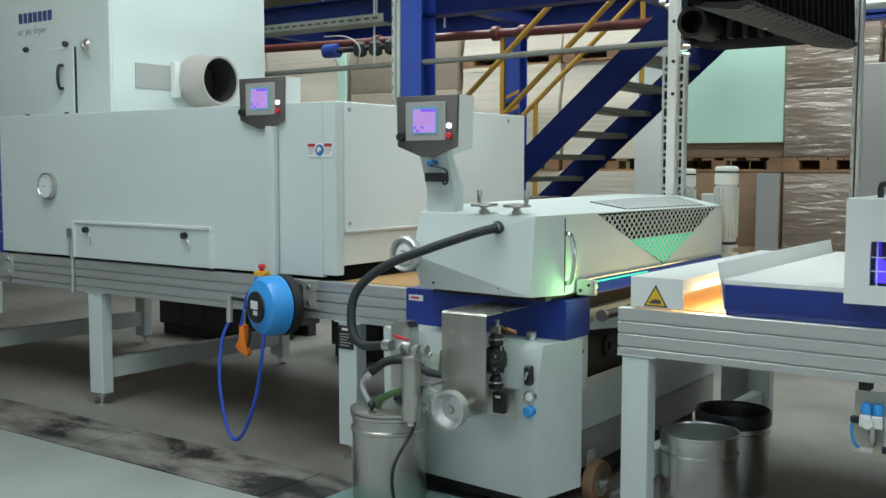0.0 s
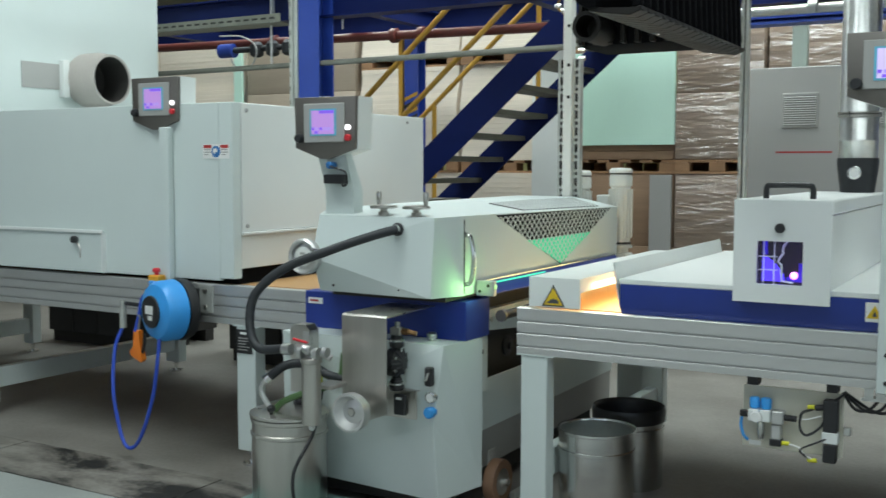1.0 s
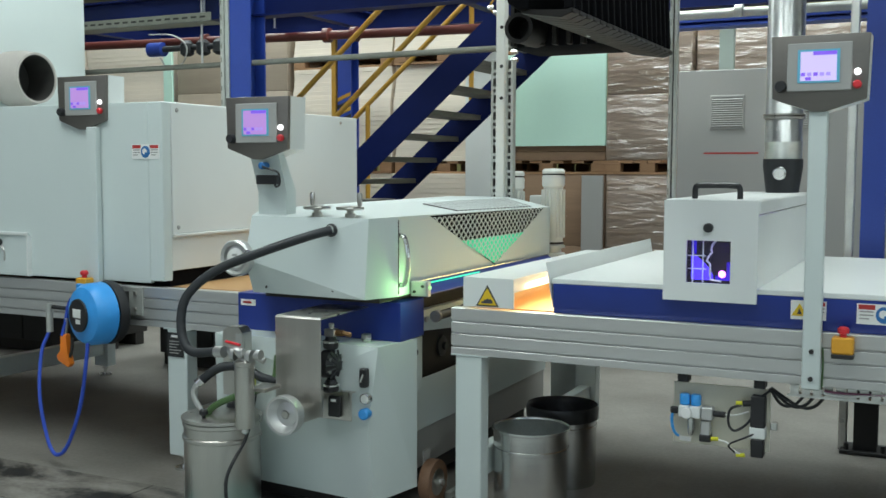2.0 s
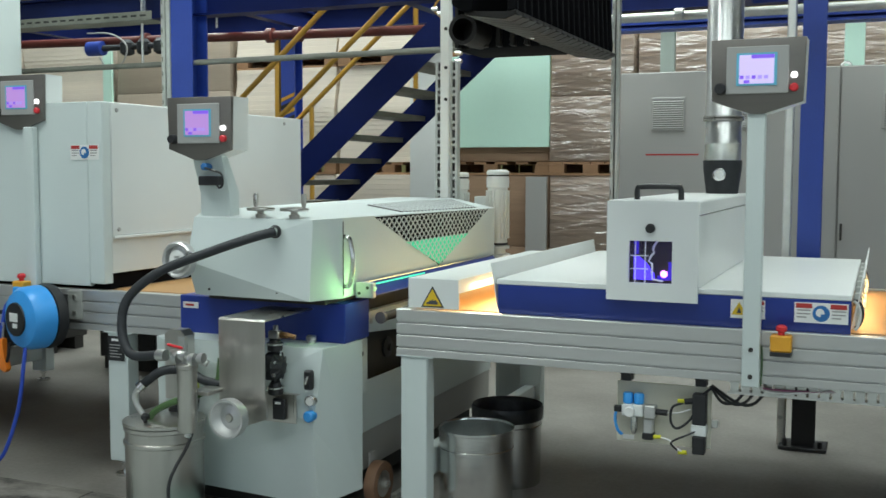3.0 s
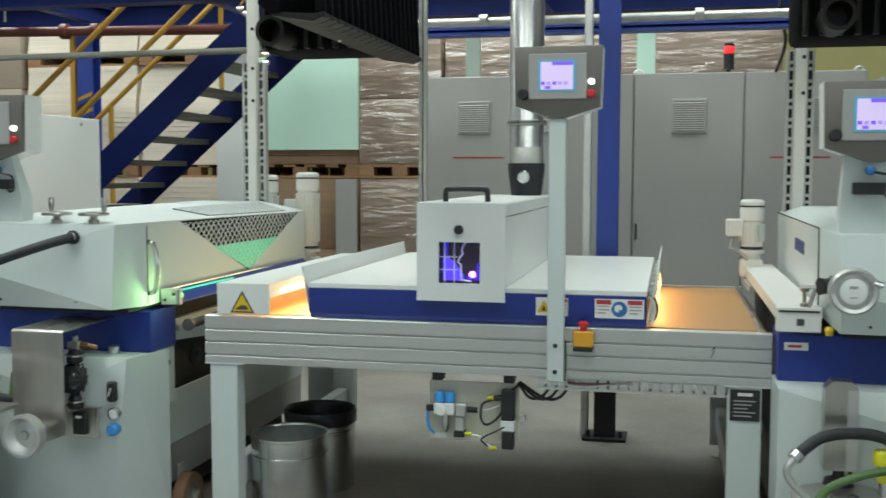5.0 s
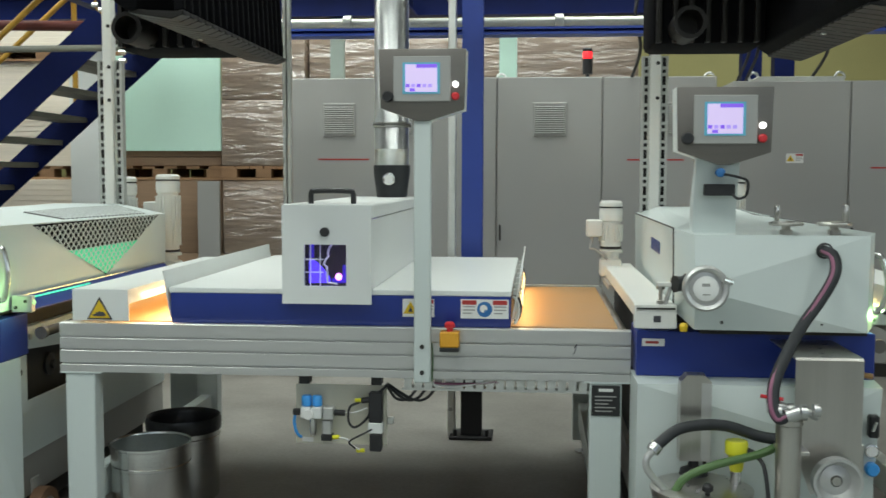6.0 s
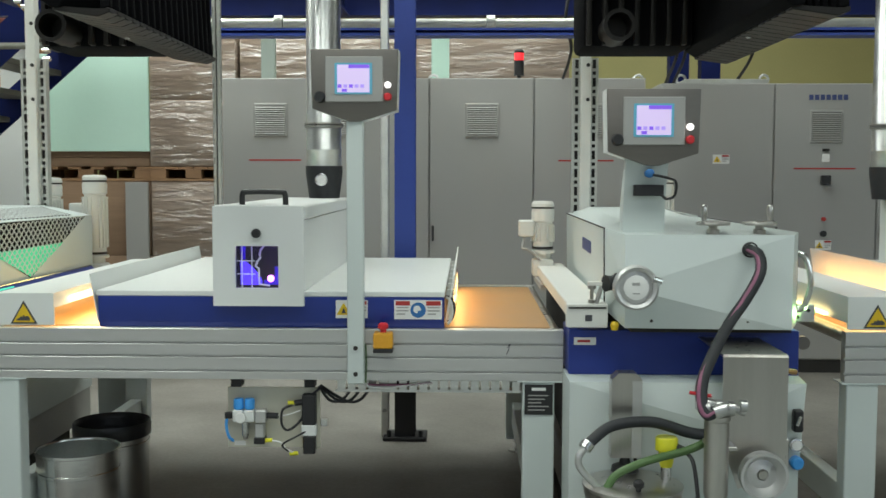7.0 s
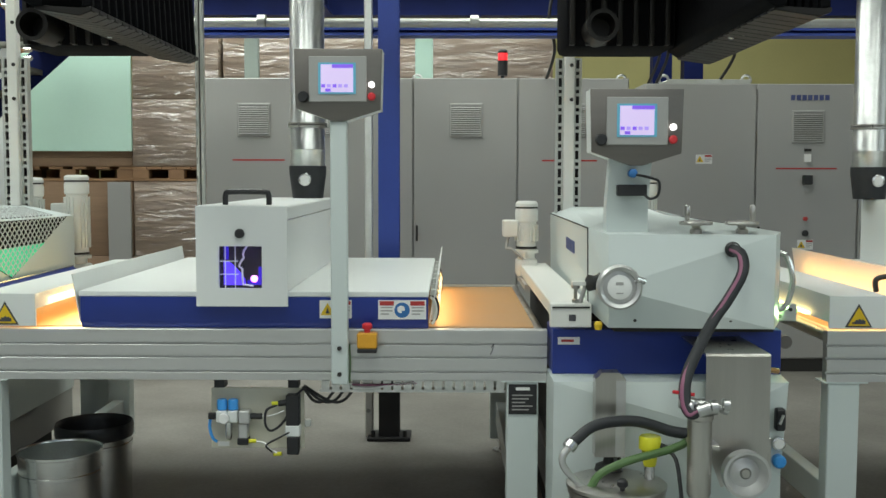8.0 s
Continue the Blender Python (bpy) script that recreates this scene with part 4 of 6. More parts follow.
    # black diaphragm pump beside the guard
    pc = Vector((X(1.035), 3.55, .69))
    part("pump", lathe(B(), pc, (1, 0, 0), [(0, -.05), (.04, -.045), (.058, -.02), (.058, .02), (.046, .03), (.03, .04), (.02, .052), (0, .054)], 24), BLACK, t, "black ribbed diaphragm pump")
    for k in range(12):
        a = math.pi * k / 6
        part("pump_rib", rod(B(), pc + Vector((.046, .018 * math.cos(a), .018 * math.sin(a))), pc + Vector((.024, .062 * math.cos(a), .062 * math.sin(a))), .005, 6), RUBBER, t)
    for k in range(6):
        a = math.pi * (k + .5) / 3
        part("pump_bolt", rod(B(), pc + Vector((.022, .05 * math.cos(a), .05 * math.sin(a))), pc + Vector((.036, .05 * math.cos(a), .05 * math.sin(a))), .008, 6), CHROME, t)
    for dz in (-.095, .085):
        part("pump_port", lathe(B(), pc + Vector((.01, 0, dz - .02)), (0, 0, 1), [(0, 0), (.028, 0), (.032, .008), (.032, .022), (.026, .03), (.022, .05), (0, .05)], 16), BLACK, t)
        part("port_clamp", lathe(B(), pc + Vector((.01, 0, dz + .002)), (0, 0, 1), [(.03, 0), (.036, .003), (.036, .010), (.03, .013)], 16), CHROME, t)
    part("pump_stem", rod(B(), pc + Vector((.005, .01, -.12)), pc + Vector((.005, .01, .12)), .018, 10), BLACK, t)
    part("pump_valve", bevelled(bx(pc.x - .005, pc.x + .045, pc.y - .03, pc.y + .01, pc.z + .118, pc.z + .15), .004, 1), STEEL, t, "small steel valve body")
    part("pump_union", rod(B(), pc + Vector((.02, -.01, .15)), pc + Vector((.02, -.01, .172)), .012, 6), CHROME, t)
    part("brass_fitting", rod(B(), pc + Vector((.0455, -.01, .134)), pc + Vector((.075, -.01, .134)), .014, 6), BRASS, t, "brass pipe fitting")
    part("brass_fitting", rod(B(), pc + Vector((.0755, -.01, .134)), pc + Vector((.11, -.005, .128)), .010, 8), BRASS, t, "brass pipe fitting")
    # counter bracket and dished handwheel
    part("bracket", bx(X(.98), X(1.133), 3.566, 3.57, .455, .575, bev=.001), STEEL, t, "bent steel bracket")
    part("bracket_shelf", bx(X(.98), X(1.133), 3.571, 3.60, .5705, .5745), STEEL, t)
    part("counter", bx(X(1.03), X(1.086), 3.548, 3.565, .470, .556, bev=.003), BLACK, t, "black position counter")
    part("counter_window", bx(X(1.045), X(1.07), 3.545, 3.5475, .535, .545), PAPER, t)
    hw = (X(.974), 3.33, .519)
    handwheel(t, hw, (0, -1, 0), .078, dish=True)
    part("hub_screw", lathe(B(), (hw[0], hw[1] - .001, hw[2]), (0, -1, 0), [(.016, 0), (.014, .008), (0, .008)], 12), STEEL, t)
    part("shaft", rod(B(), (hw[0], hw[1] + .03, hw[2]), (hw[0], 3.62, hw[2]), .02, 14), STEEL, t)
    # front left service column on the cabinet
    part("guard_channel", prism(B(), [(X(.507), .515), (X(.612), .515), (X(.612), .79), (X(.59), .813), (X(.53), .813), (X(.507), .79)], 'y', 3.53, 3.595), STEEL, t, "bent steel guard channel")
    part("guard_fold", bx(X(.578), X(.611), 3.527, 3.5295, .517, .786), ALU, t)
    part("outlet_cone", lathe(B(), (X(.56), 3.56, .46), (0, 0, 1), [(.05, 0), (.045, .02), (.02, .03), (.016, .054), (0, .054)], 20), BLACK, t, "black rubber outlet cone")
    # control stand
    st = prism(B(), [(3.72, zt - .005), (3.79, zt - .005), (3.79, 1.40), (3.70, 1.56), (3.66, 1.56), (3.72, 1.39)], 'x', X(.565), X(.715))
    part("stand", st, GREY, t, "bent sheet metal panel stand")
    part("stand_box", bx(X(.595), X(.70), 3.66, 3.695, 1.425, 1.465, bev=.003), BLACK, t)
    part("plug", lathe(B(), (X(.645), 3.655, 1.505), (0, -1, 0), [(.014, -.02), (.016, 0), (.016, .022), (.01, .026), (0, .026)], 14), STICKBLUE, t, "blue connector plug")
    part("cable", hose(B(), [(X(.655), 3.63, 1.50), (X(.70), 3.62, 1.49), (X(.735), 3.63, 1.475), (X(.735), 3.64, 1.43), (X(.71), 3.65, 1.415), (X(.69), 3.665, 1.43)], .005, 6), BLACK, t)
    # clamping block and blue scraper plate beside the right flank
    part("clamp_block", bx(X(1.235), X(1.32), 3.89, 3.92, .945, 1.012, bev=.003), ALU, t, "bare aluminium clamping block")
    for kx, kz in ((1.255, .965), (1.295, .99)):
        part("block_bolt", lathe(B(), (X(kx), 3.89, kz), (0, -1, 0), [(.007, 0), (.007, .005), (0, .005)], 10), DARK, t)
    # added glowing dot where the green spot would come from
    part("spill_dot", lathe(B(), (X(1.322), 3.905, .985), (1, 0, 0), [(.010, 0), (.008, .004), (0, .005)], 12), GREENEND, t, "small added glowing dot for the green spill")
    # reflection on the scraper plate, made as a glowing strip
    part("edge_reflection", bx(X(1.262), X(1.268), 3.925, 4.55, .990, .9965), CYANGLOW, t, "glowing strip as the cyan reflection on the scraper edge")
    part("scraper_plate", prism(B(), [(X(1.245), 1.002), (X(1.305), .955), (X(1.305), .95), (X(1.24), .95)], 'y', 3.921, 5.56), BLUE, t, "blue scraper plate")
    part("scraper_edge", prism(B(), [(X(1.238), 1.008), (X(1.25), 1.008), (X(1.25), 1.0025), (X(1.238), 1.0025)], 'y', 3.921, 5.56), CHROME, t, "polished scraper edge")
    part("roller", rod(B(), (X(1.31), 4.0, .85), (X(1.31), 5.5, .85), .02, 18), DARK, t)
    part("roller_bearing", rod(B(), (X(1.31), 3.98, .85), (X(1.31), 4.0, .85), .026, 20), PANELSTEEL, t)
    return t


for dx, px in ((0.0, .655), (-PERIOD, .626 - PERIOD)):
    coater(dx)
    operator_panel(px, 3.63, 1.520, lit=SCREEN_E if dx else None)


def motor(x, y, z, h, big=True):
    t = thing("geared_motor", (x, y, z), "cream-white finned electric motor standing upright", "motor", group="geared motors")
    r = .062 if big else .054
    part("body", lathe(B(), (x, y, z), (0, 0, 1), [(0, 0), (r * .8, 0), (r * .8, .05), (r * .95, .06), (r * .95, h - .1), (r * .8, h - .09)], 28), CREAM, t)
    for k in range(18):
        f = B()
        join(f, bx(-.0028, .0028, r * .9, r * 1.15, .09, h - .11), Matrix.Translation((x, y, z)) @ Matrix.Rotation(2 * math.pi * k / 18, 4, 'Z'))
        part("cooling_fin", f, CREAM, t)
    part("gear_housing", bx(x - r, x + r, y - r, y + r, z - .09, z - .0005, bev=.012, seg=2), CREAM, t, "cream gear housing")
    part("bracket", bx(x - .04, x + .04, min(y - .45, 5.45), y + .03, z - .115, z - .0905), CABGREY, t)
    part("fan_cowl", lathe(B(), (x, y, z + h - .1), (0, 0, 1), [(r * .9, 0), (r * 1.08, .01), (r * 1.1, .06), (r * 1.0, .075), (r * .98, .082), (r * 1.08, .084), (r * 1.08, .1), (r * .9, .112), (0, .114)], 28), CREAM, t, "cream fan cowl")
    part("cowl_grille", lathe(B(), (x, y, z + h - .1), (0, 0, 1), [(r * .9, .0745), (r * 1.05, .0745), (r * 1.05, .0843), (r * .9, .0843)], 28), DARK, t, "dark slot under the cowl cap")
    part("flange", lathe(B(), (x, y, z + .03), (0, 0, 1), [(r * .78, 0), (r * 1.16, 0), (r * 1.16, .014), (r * .9, .02)], 28), CREAM, t)
    part("flange_seal", lathe(B(), (x, y, z + .052), (0, 0, 1), [(r * .78, 0), (r * 1.0, 0), (r * 1.0, .012), (r * .78, .012)], 28), DARK, t, "dark seal ring")
    part("terminal_box", bx(x - r - .07, x - r + .01, y - .05, y + .05, z + h * .4, z + h * .7, bev=.006), CREAM, t)
    part("cable", hose(B(), [(x - r - .04, y - .02, z + h * .4), (x - r - .05, y - .05, z + h * .2), (x - r - .02, y - .06, z + .05), (x - .02, y - .06, z)], .008, 6), CABGREY, t)
    return t


# ---- the dryer ----
def dryer():
    t = thing("dryer", (-4.9, Y0, 0.907), "long pale grey-green air dryer housing on the conveyor", "dryer")
    x0, x1, y0, y1, zt = -6.418, -3.438, 3.902, 5.73, 1.818
    part("front_wall", bx(x0, -3.53, y0, y0 + .03, .925, zt, bev=.003), GREY, t)
    part("corner_post", bx(-3.528, x1, y0 - .002, y0 + .06, .938, zt, bev=.004), GREY, t)
    part("top", bx(x0, x1 - .002, y0 + .03, y1, zt - .03, zt - .003), GREY, t)
    part("end_wall", bx(x1 - .03, x1 + .004, y0 + .061, y1, 1.17, zt, bev=.004), WHITE, t, "white end wall sheet")
    part("end_apron", bx(x1 - .02, x1 - .004, y0 + .061, y1, .985, 1.168, bev=.003), WHITE, t, "white lower apron")
    part("end_lip", bx(x1 - .0035, x1 + .014, y0 + .061, y1 - .02, 1.155, 1.169, bev=.002), WHITE, t)
    part("rear_wall", bx(x0, x1 - .031, y1 - .03, y1, .925, zt - .031), GREY, t)
    part("left_wall", bx(x0, x0 + .03, y0 + .031, y1 - .031, .925, zt - .031), GREY, t)
    # tunnel opening is filled black in place of its shade
    part("tunnel_shade", bx(x0 + .2, x1 - .021, y0 + .062, y1 - .04, .907, .994), DUCTBLACK, t, "black block as the shade in the tunnel mouth")
    # service hatch
    hx0, hx1, hz0, hz1 = -5.582, -4.353, .923, 1.150
    h = part("hatch", bx(hx0, hx1, y0 - .018, y0 - .001, hz0, hz1, bev=.003), GREY, t, "pale hatch panel with folded rim")
    part("rim", bx(hx0 - .02, hx1 + .01, y0 - .028, y0 - .0185, hz1 - .012, hz1 + .006, bev=.002), WHITE, h)
    part("rim", bx(hx0 - .02, hx0 - .004, y0 - .028, y0 - .001, hz0, hz1 - .013), WHITE, h)
    part("rim", bx(hx1 + .002, hx1 + .012, y0 - .028, y0 - .001, hz0, hz1 - .013), WHITE, h)
    for kx in (hx0 + .12, hx1 - .2):
        part("knob", lathe(B(), (kx, y0 - .0185, hz1 - .05), (0, -1, 0), [(.016, 0), (.02, .012), (.018, .03), (0, .034)], 16), BLACK, h)
        part("chain", hose(B(), [(kx, y0 - .022, hz1 - .06), (kx + .03, y0 - .022, hz1 - .1), (kx + .03, y0 - .022, hz1 - .15)], .004, 6), STEEL, h)
    g = part("gauge", lathe(B(), (-5.872, y0, 1.365), (0, -1, 0), [(.085, 0), (.085, .03), (.078, .036), (.074, .03), (0, .03)], 32), STEEL, t, "round dial thermometer with steel rim")
    part("dial", lathe(B(), (-5.872, y0 - .0305, 1.365), (0, -1, 0), [(.073, 0), (0, .001)], 32), PAPER, g)
    part("needle", bx(-5.90, -5.868, y0 - .0335, y0 - .0325, 1.36, 1.364), INK, g)
    for s in range(9):
        a = radians(-30 + s * 30)
        cx, cz = -5.872 + .06 * math.cos(a), 1.365 + .06 * math.sin(a)
        part("tick", bx(cx - .003, cx + .003, y0 - .0335, y0 - .0325, cz - .003, cz + .003), INK, g)
    for kx, kz in ((x1 + .004, 1.78), (x1 + .004, 1.20)):
        part("rivet", lathe(B(), (kx, y0 + .1, kz), (1, 0, 0), [(.012, 0), (.008, .006), (0, .006)], 10), CABGREY, t)
        part("rivet", lathe(B(), (kx, y1 - .2, kz), (1, 0, 0), [(.012, 0), (.008, .006), (0, .006)], 10), CABGREY, t)
    return t


dryer()
sticker(-3.631, -3.457, 3.8995, 1.539, 1.611, "man")
rod_t = thing("clamp_rod", (-5.63, 3.89, .70), "thin steel clamp rod beside the hatch", "rod")
part("rod", rod(B(), (-5.63, 3.885, .70), (-5.63, 3.885, 1.08), .012, 12), GALV, rod_t)
part("bracket", bx(-5.66, -5.60, 3.87, 3.899, 1.04, 1.1, bev=.003), GALV, rod_t)
blue_end = thing("end_post", (-6.47, 3.95, 0.91), "dark blue end post of the dryer", "post")
part("post", bx(-6.50, -6.425, 3.92, 4.05, .91, 1.80, bev=.004), STEELBLUE, blue_end)
for z in (1.05, 1.3, 1.55):
    part("bolt", lathe(B(), (-6.46, 3.92, z), (0, -1, 0), [(.01, 0), (.01, .006), (0, .006)], 8), GALV, blue_end)
for xx in (-6.345, -3.62):
    br = thing("joint_bracket", (xx, 3.90, .8), "zinc joint bracket with bolts on the rail", "bracket", group="joint brackets")
    part("plate", bx(xx - .045, xx + .045, 3.889, 3.899, .76, .90, bev=.002), ZINC, br)
    for z in (.79, .87):
        part("bolt", lathe(B(), (xx, 3.889, z), (0, -1, 0), [(.011, 0), (.011, .008), (0, .008)], 6), STEEL, br)


def blower_box():
    """Tall fan housing on top of the dryer."""
    t = thing("fan_housing", (-7.0, 4.8, 1.815), "tall white fan housing with a grey service door", "fan housing")
    xc, y0, y1, z0, z1 = -5.76, 4.30, 5.72, 1.816, 3.2
    part("right_wall", bx(xc - .02, xc, y0 + .021, y1, z0, z1, bev=.003), GREY, t)
    part("front_wall", bx(-9.0, xc, y0, y0 + .02, z0, z1, bev=.003), GREY, t)
    part("rear_wall", bx(-9.0, xc - .021, y1 - .02, y1, z0, z1), GREY, t)
    part("roof", bx(-9.0, xc, y0, y1, z1 + .001, z1 + .03), GREY, t)
    d = part("door", bx(-6.85, -6.13, y0 - .02, y0 - .001, 1.83, 2.30, bev=.005), GREY, t, "grey hinged service door")
    part("door_shadow_gap", bx(-6.129, -6.118, y0 - .012, y0 - .001, 1.835, 2.30), DARK, d)
    part("bow_handle", hose(B(), [(-6.25, y0 - .02, 2.02), (-6.25, y0 - .05, 2.03), (-6.25, y0 - .06, 2.1), (-6.25, y0 - .05, 2.17), (-6.25, y0 - .02, 2.18)], .012, 8), BLACK, d, "black bow handle")
    for kx, kz in ((-6.66, 2.31), (-6.20, 2.32), (-6.66, 1.84), (-6.20, 1.84)):
        part("hinge_knob", lathe(B(), (kx, y0 - .02, kz), (0, -1, 0), [(.02, 0), (.02, .02), (.012, .03), (0, .03)], 12), BLACK, d)
    part("latch", lathe(B(), (-6.0, y0, 2.30), (0, -1, 0), [(.045, 0), (.04, .015), (.03, .03), (.012, .04), (0, .04)], 16), STEEL, t, "round cast latch")
    part("latch_bow", hose(B(), [(-5.96, y0 - .03, 2.34), (-5.98, y0 - .05, 2.30), (-5.94, y0 - .05, 2.25), (-5.91, y0 - .03, 2.23)], .007, 8), STEEL, t)
    lg = B()
    for k in range(7):
        box(lg, -6.78 + k * .058, -6.735 + k * .058, y0 - .003, y0 - .0005, 2.50, 2.57)
    part("emblem_bars", lg, NAVYINK, t, "navy maker's mark bars")
    # side flange and suction stub
    part("flange_plate", bx(xc + .001, xc + .006, 4.50, 4.80, 2.02, 2.19), CABGREY, t)
    part("flange", bx(xc + .001, xc + .05, 4.80, 4.85, 1.97, 2.22, bev=.003), WHITE, t)
    s = part("suction_stub", lathe(B(), (xc + .002, 5.02, 2.095), (1, 0, 0), [(.17, 0), (.185, .03), (.185, .16), (.168, .27), (.155, .27), (.155, .02), (0, .02)], 40), STUB, t, "round beige suction stub")
    # lining coloured near-black for the shade in the opening
    part("stub_inside", lathe(B(), (xc + .024, 5.02, 2.095), (1, 0, 0), [(.154, 0), (.153, .24), (.150, .24), (.150, .002), (0, .002)], 40), DARK, s, "dark lining as the shade inside the stub")
    return t


fan_housing = blower_box()
fb = bpy.data.curves.new("lettering", 'FONT')
fb.body, fb.size, fb.extrude = "air jet dryer", 0.072, 0.001
fb_ob = new("lettering_outline", fb)
letters = bmesh.new()
letters.from_mesh(bpy.data.meshes.new_from_object(fb_ob.evaluated_get(bpy.context.evaluated_depsgraph_get())))
bpy.data.objects.remove(fb_ob)
letters.transform(pose(-6.80, 4.2985, 2.42, 90, 0, 0))
part("lettering", letters, CABGREY, fan_housing, "grey printed words air-jet dryer")


def hose_reel():
    t = thing("hose_reel", (-3.70, 3.80, .80), "sky-blue compressed air hose reel with black hub on the rail", "hose reel")
    c = Vector((-3.755, 3.74, .778))
    ax = Vector((-.25, -.97, 0)).normalized()
    part("drum", lathe(B(), c, ax, [(0, .075), (.075, .075), (.085, .07), (.135, .055), (.152, .03), (.155, -.05), (.14, -.06), (0, -.06)], 40), CYAN, t, "sky-blue drum shell")
    part("hub", lathe(B(), c + ax * .0755, ax, [(.082, 0), (.08, .008), (.05, .012), (0, .012)], 28), BLACK, t, "black hub disc")
    part("rear_cover", lathe(B(), c - ax * .06, ax, [(0, 0), (.155, 0), (.16, -.02), (.155, -.05), (0, -.05)], 40), BLACK, t, "black rear cover")
    up = Vector((0, 0, 1))
    side = ax.cross(up).normalized()
    q = Matrix((side, ax, up)).transposed().to_4x4()
    lab = bx(-.035, .035, .088, .0895, -.01, .032)
    lb2 = bmesh.new()
    join(lb2, lab, Matrix.Translation(c) @ q)
    part("label", lb2, PAPER, t, "white label")
    lab = bx(-.03, .01, .088, .0895, -.04, -.018)
    lb2 = bmesh.new()
    join(lb2, lab, Matrix.Translation(c) @ q)
    part("label", lb2, PAPER, t)
    part("bracket", bx(-3.92, -3.74, 3.79, 3.84, .87, .915, bev=.004), CYAN, t)
    part("wall_arm", bx(-3.72, -3.66, 3.84, 3.899, .76, .88), BLACK, t)
    a = Vector((-3.90, 3.80, .88))
    part("inlet_hose", hose(B(), [a, a + Vector((-.05, -.02, -.06)), a + Vector((-.07, -.03, -.16)), a + Vector((-.085, -.04, -.23))], .011, 8), BLUEHOSE, t)
    loop = [(-3.745, 3.69, .64), (-3.745, 3.68, .57), (-3.79, 3.68, .34), (-3.87, 3.67, .13), (-3.95, 3.67, .065), (-4.02, 3.68, .13), (-4.09, 3.70, .34), (-4.125, 3.75, .55), (-4.12, 3.80, .66)]
    part("hose_loop", hose(B(), loop, .0095, 10, 12), BLUEHOSE, t, "looped blue air hose")
    g = part("blow_gun", bevelled(prism(B(), [(-4.00, .66), (-3.955, .66), (-3.955, .56), (-3.93, .51), (-3.95, .49), (-4.02, .52), (-4.03, .545), (-3.995, .57)], 'y', 3.755, 3.785), .006), ORANGE, t, "orange blow gun")
    part("trigger", hose(B(), [(-3.93, 3.77, .64), (-3.935, 3.77, .58), (-3.955, 3.77, .53)], .008, 6), BLACK, g)
    part("nozzle", rod(B(), (-3.975, 3.77, .66), (-3.965, 3.77, .74), .009, 10), STEEL, g)
    v = part("supply_valve", rod(B(), (-4.115, 3.80, .655), (-4.115, 3.80, .80), .018, 10), ZINC, t, "zinc supply valve")
    part("valve_lever", rod(B(), (-4.09, 3.80, .785), (-3.88, 3.80, .78), .011, 8), BLACK, v)
    return t


hose_reel()


# ---- paint station at each coater ----
def drum(x, y):
    t = thing("paint_drum", (x, y, .06), "stainless steel coating drum with lid and filter cylinder on a trolley", "drum", group="coating drums")
    part("drum", lathe(B(), (x, y, .06), (0, 0, 1), [(0, 0), (.155, 0), (.16, .008), (.16, .295), (.167, .30), (.167, .312), (.16, .317), (.16, .355), (.166, .36), (.166, .375), (.16, .38), (0, .38)], 48), STEEL, t, "stainless steel drum")
    part("lid", lathe(B(), (x, y, .4405), (0, 0, 1), [(.17, 0), (.17, .012), (.15, .02), (0, .024)], 48), STEEL, t, "steel lid")
    part("lid_knob", lathe(B(), (x, y - .12, .458), (0, 0, 1), [(.008, 0), (.008, .012), (.018, .02), (.018, .035), (.01, .042), (0, .042)], 14), BLACK, t)
    return t


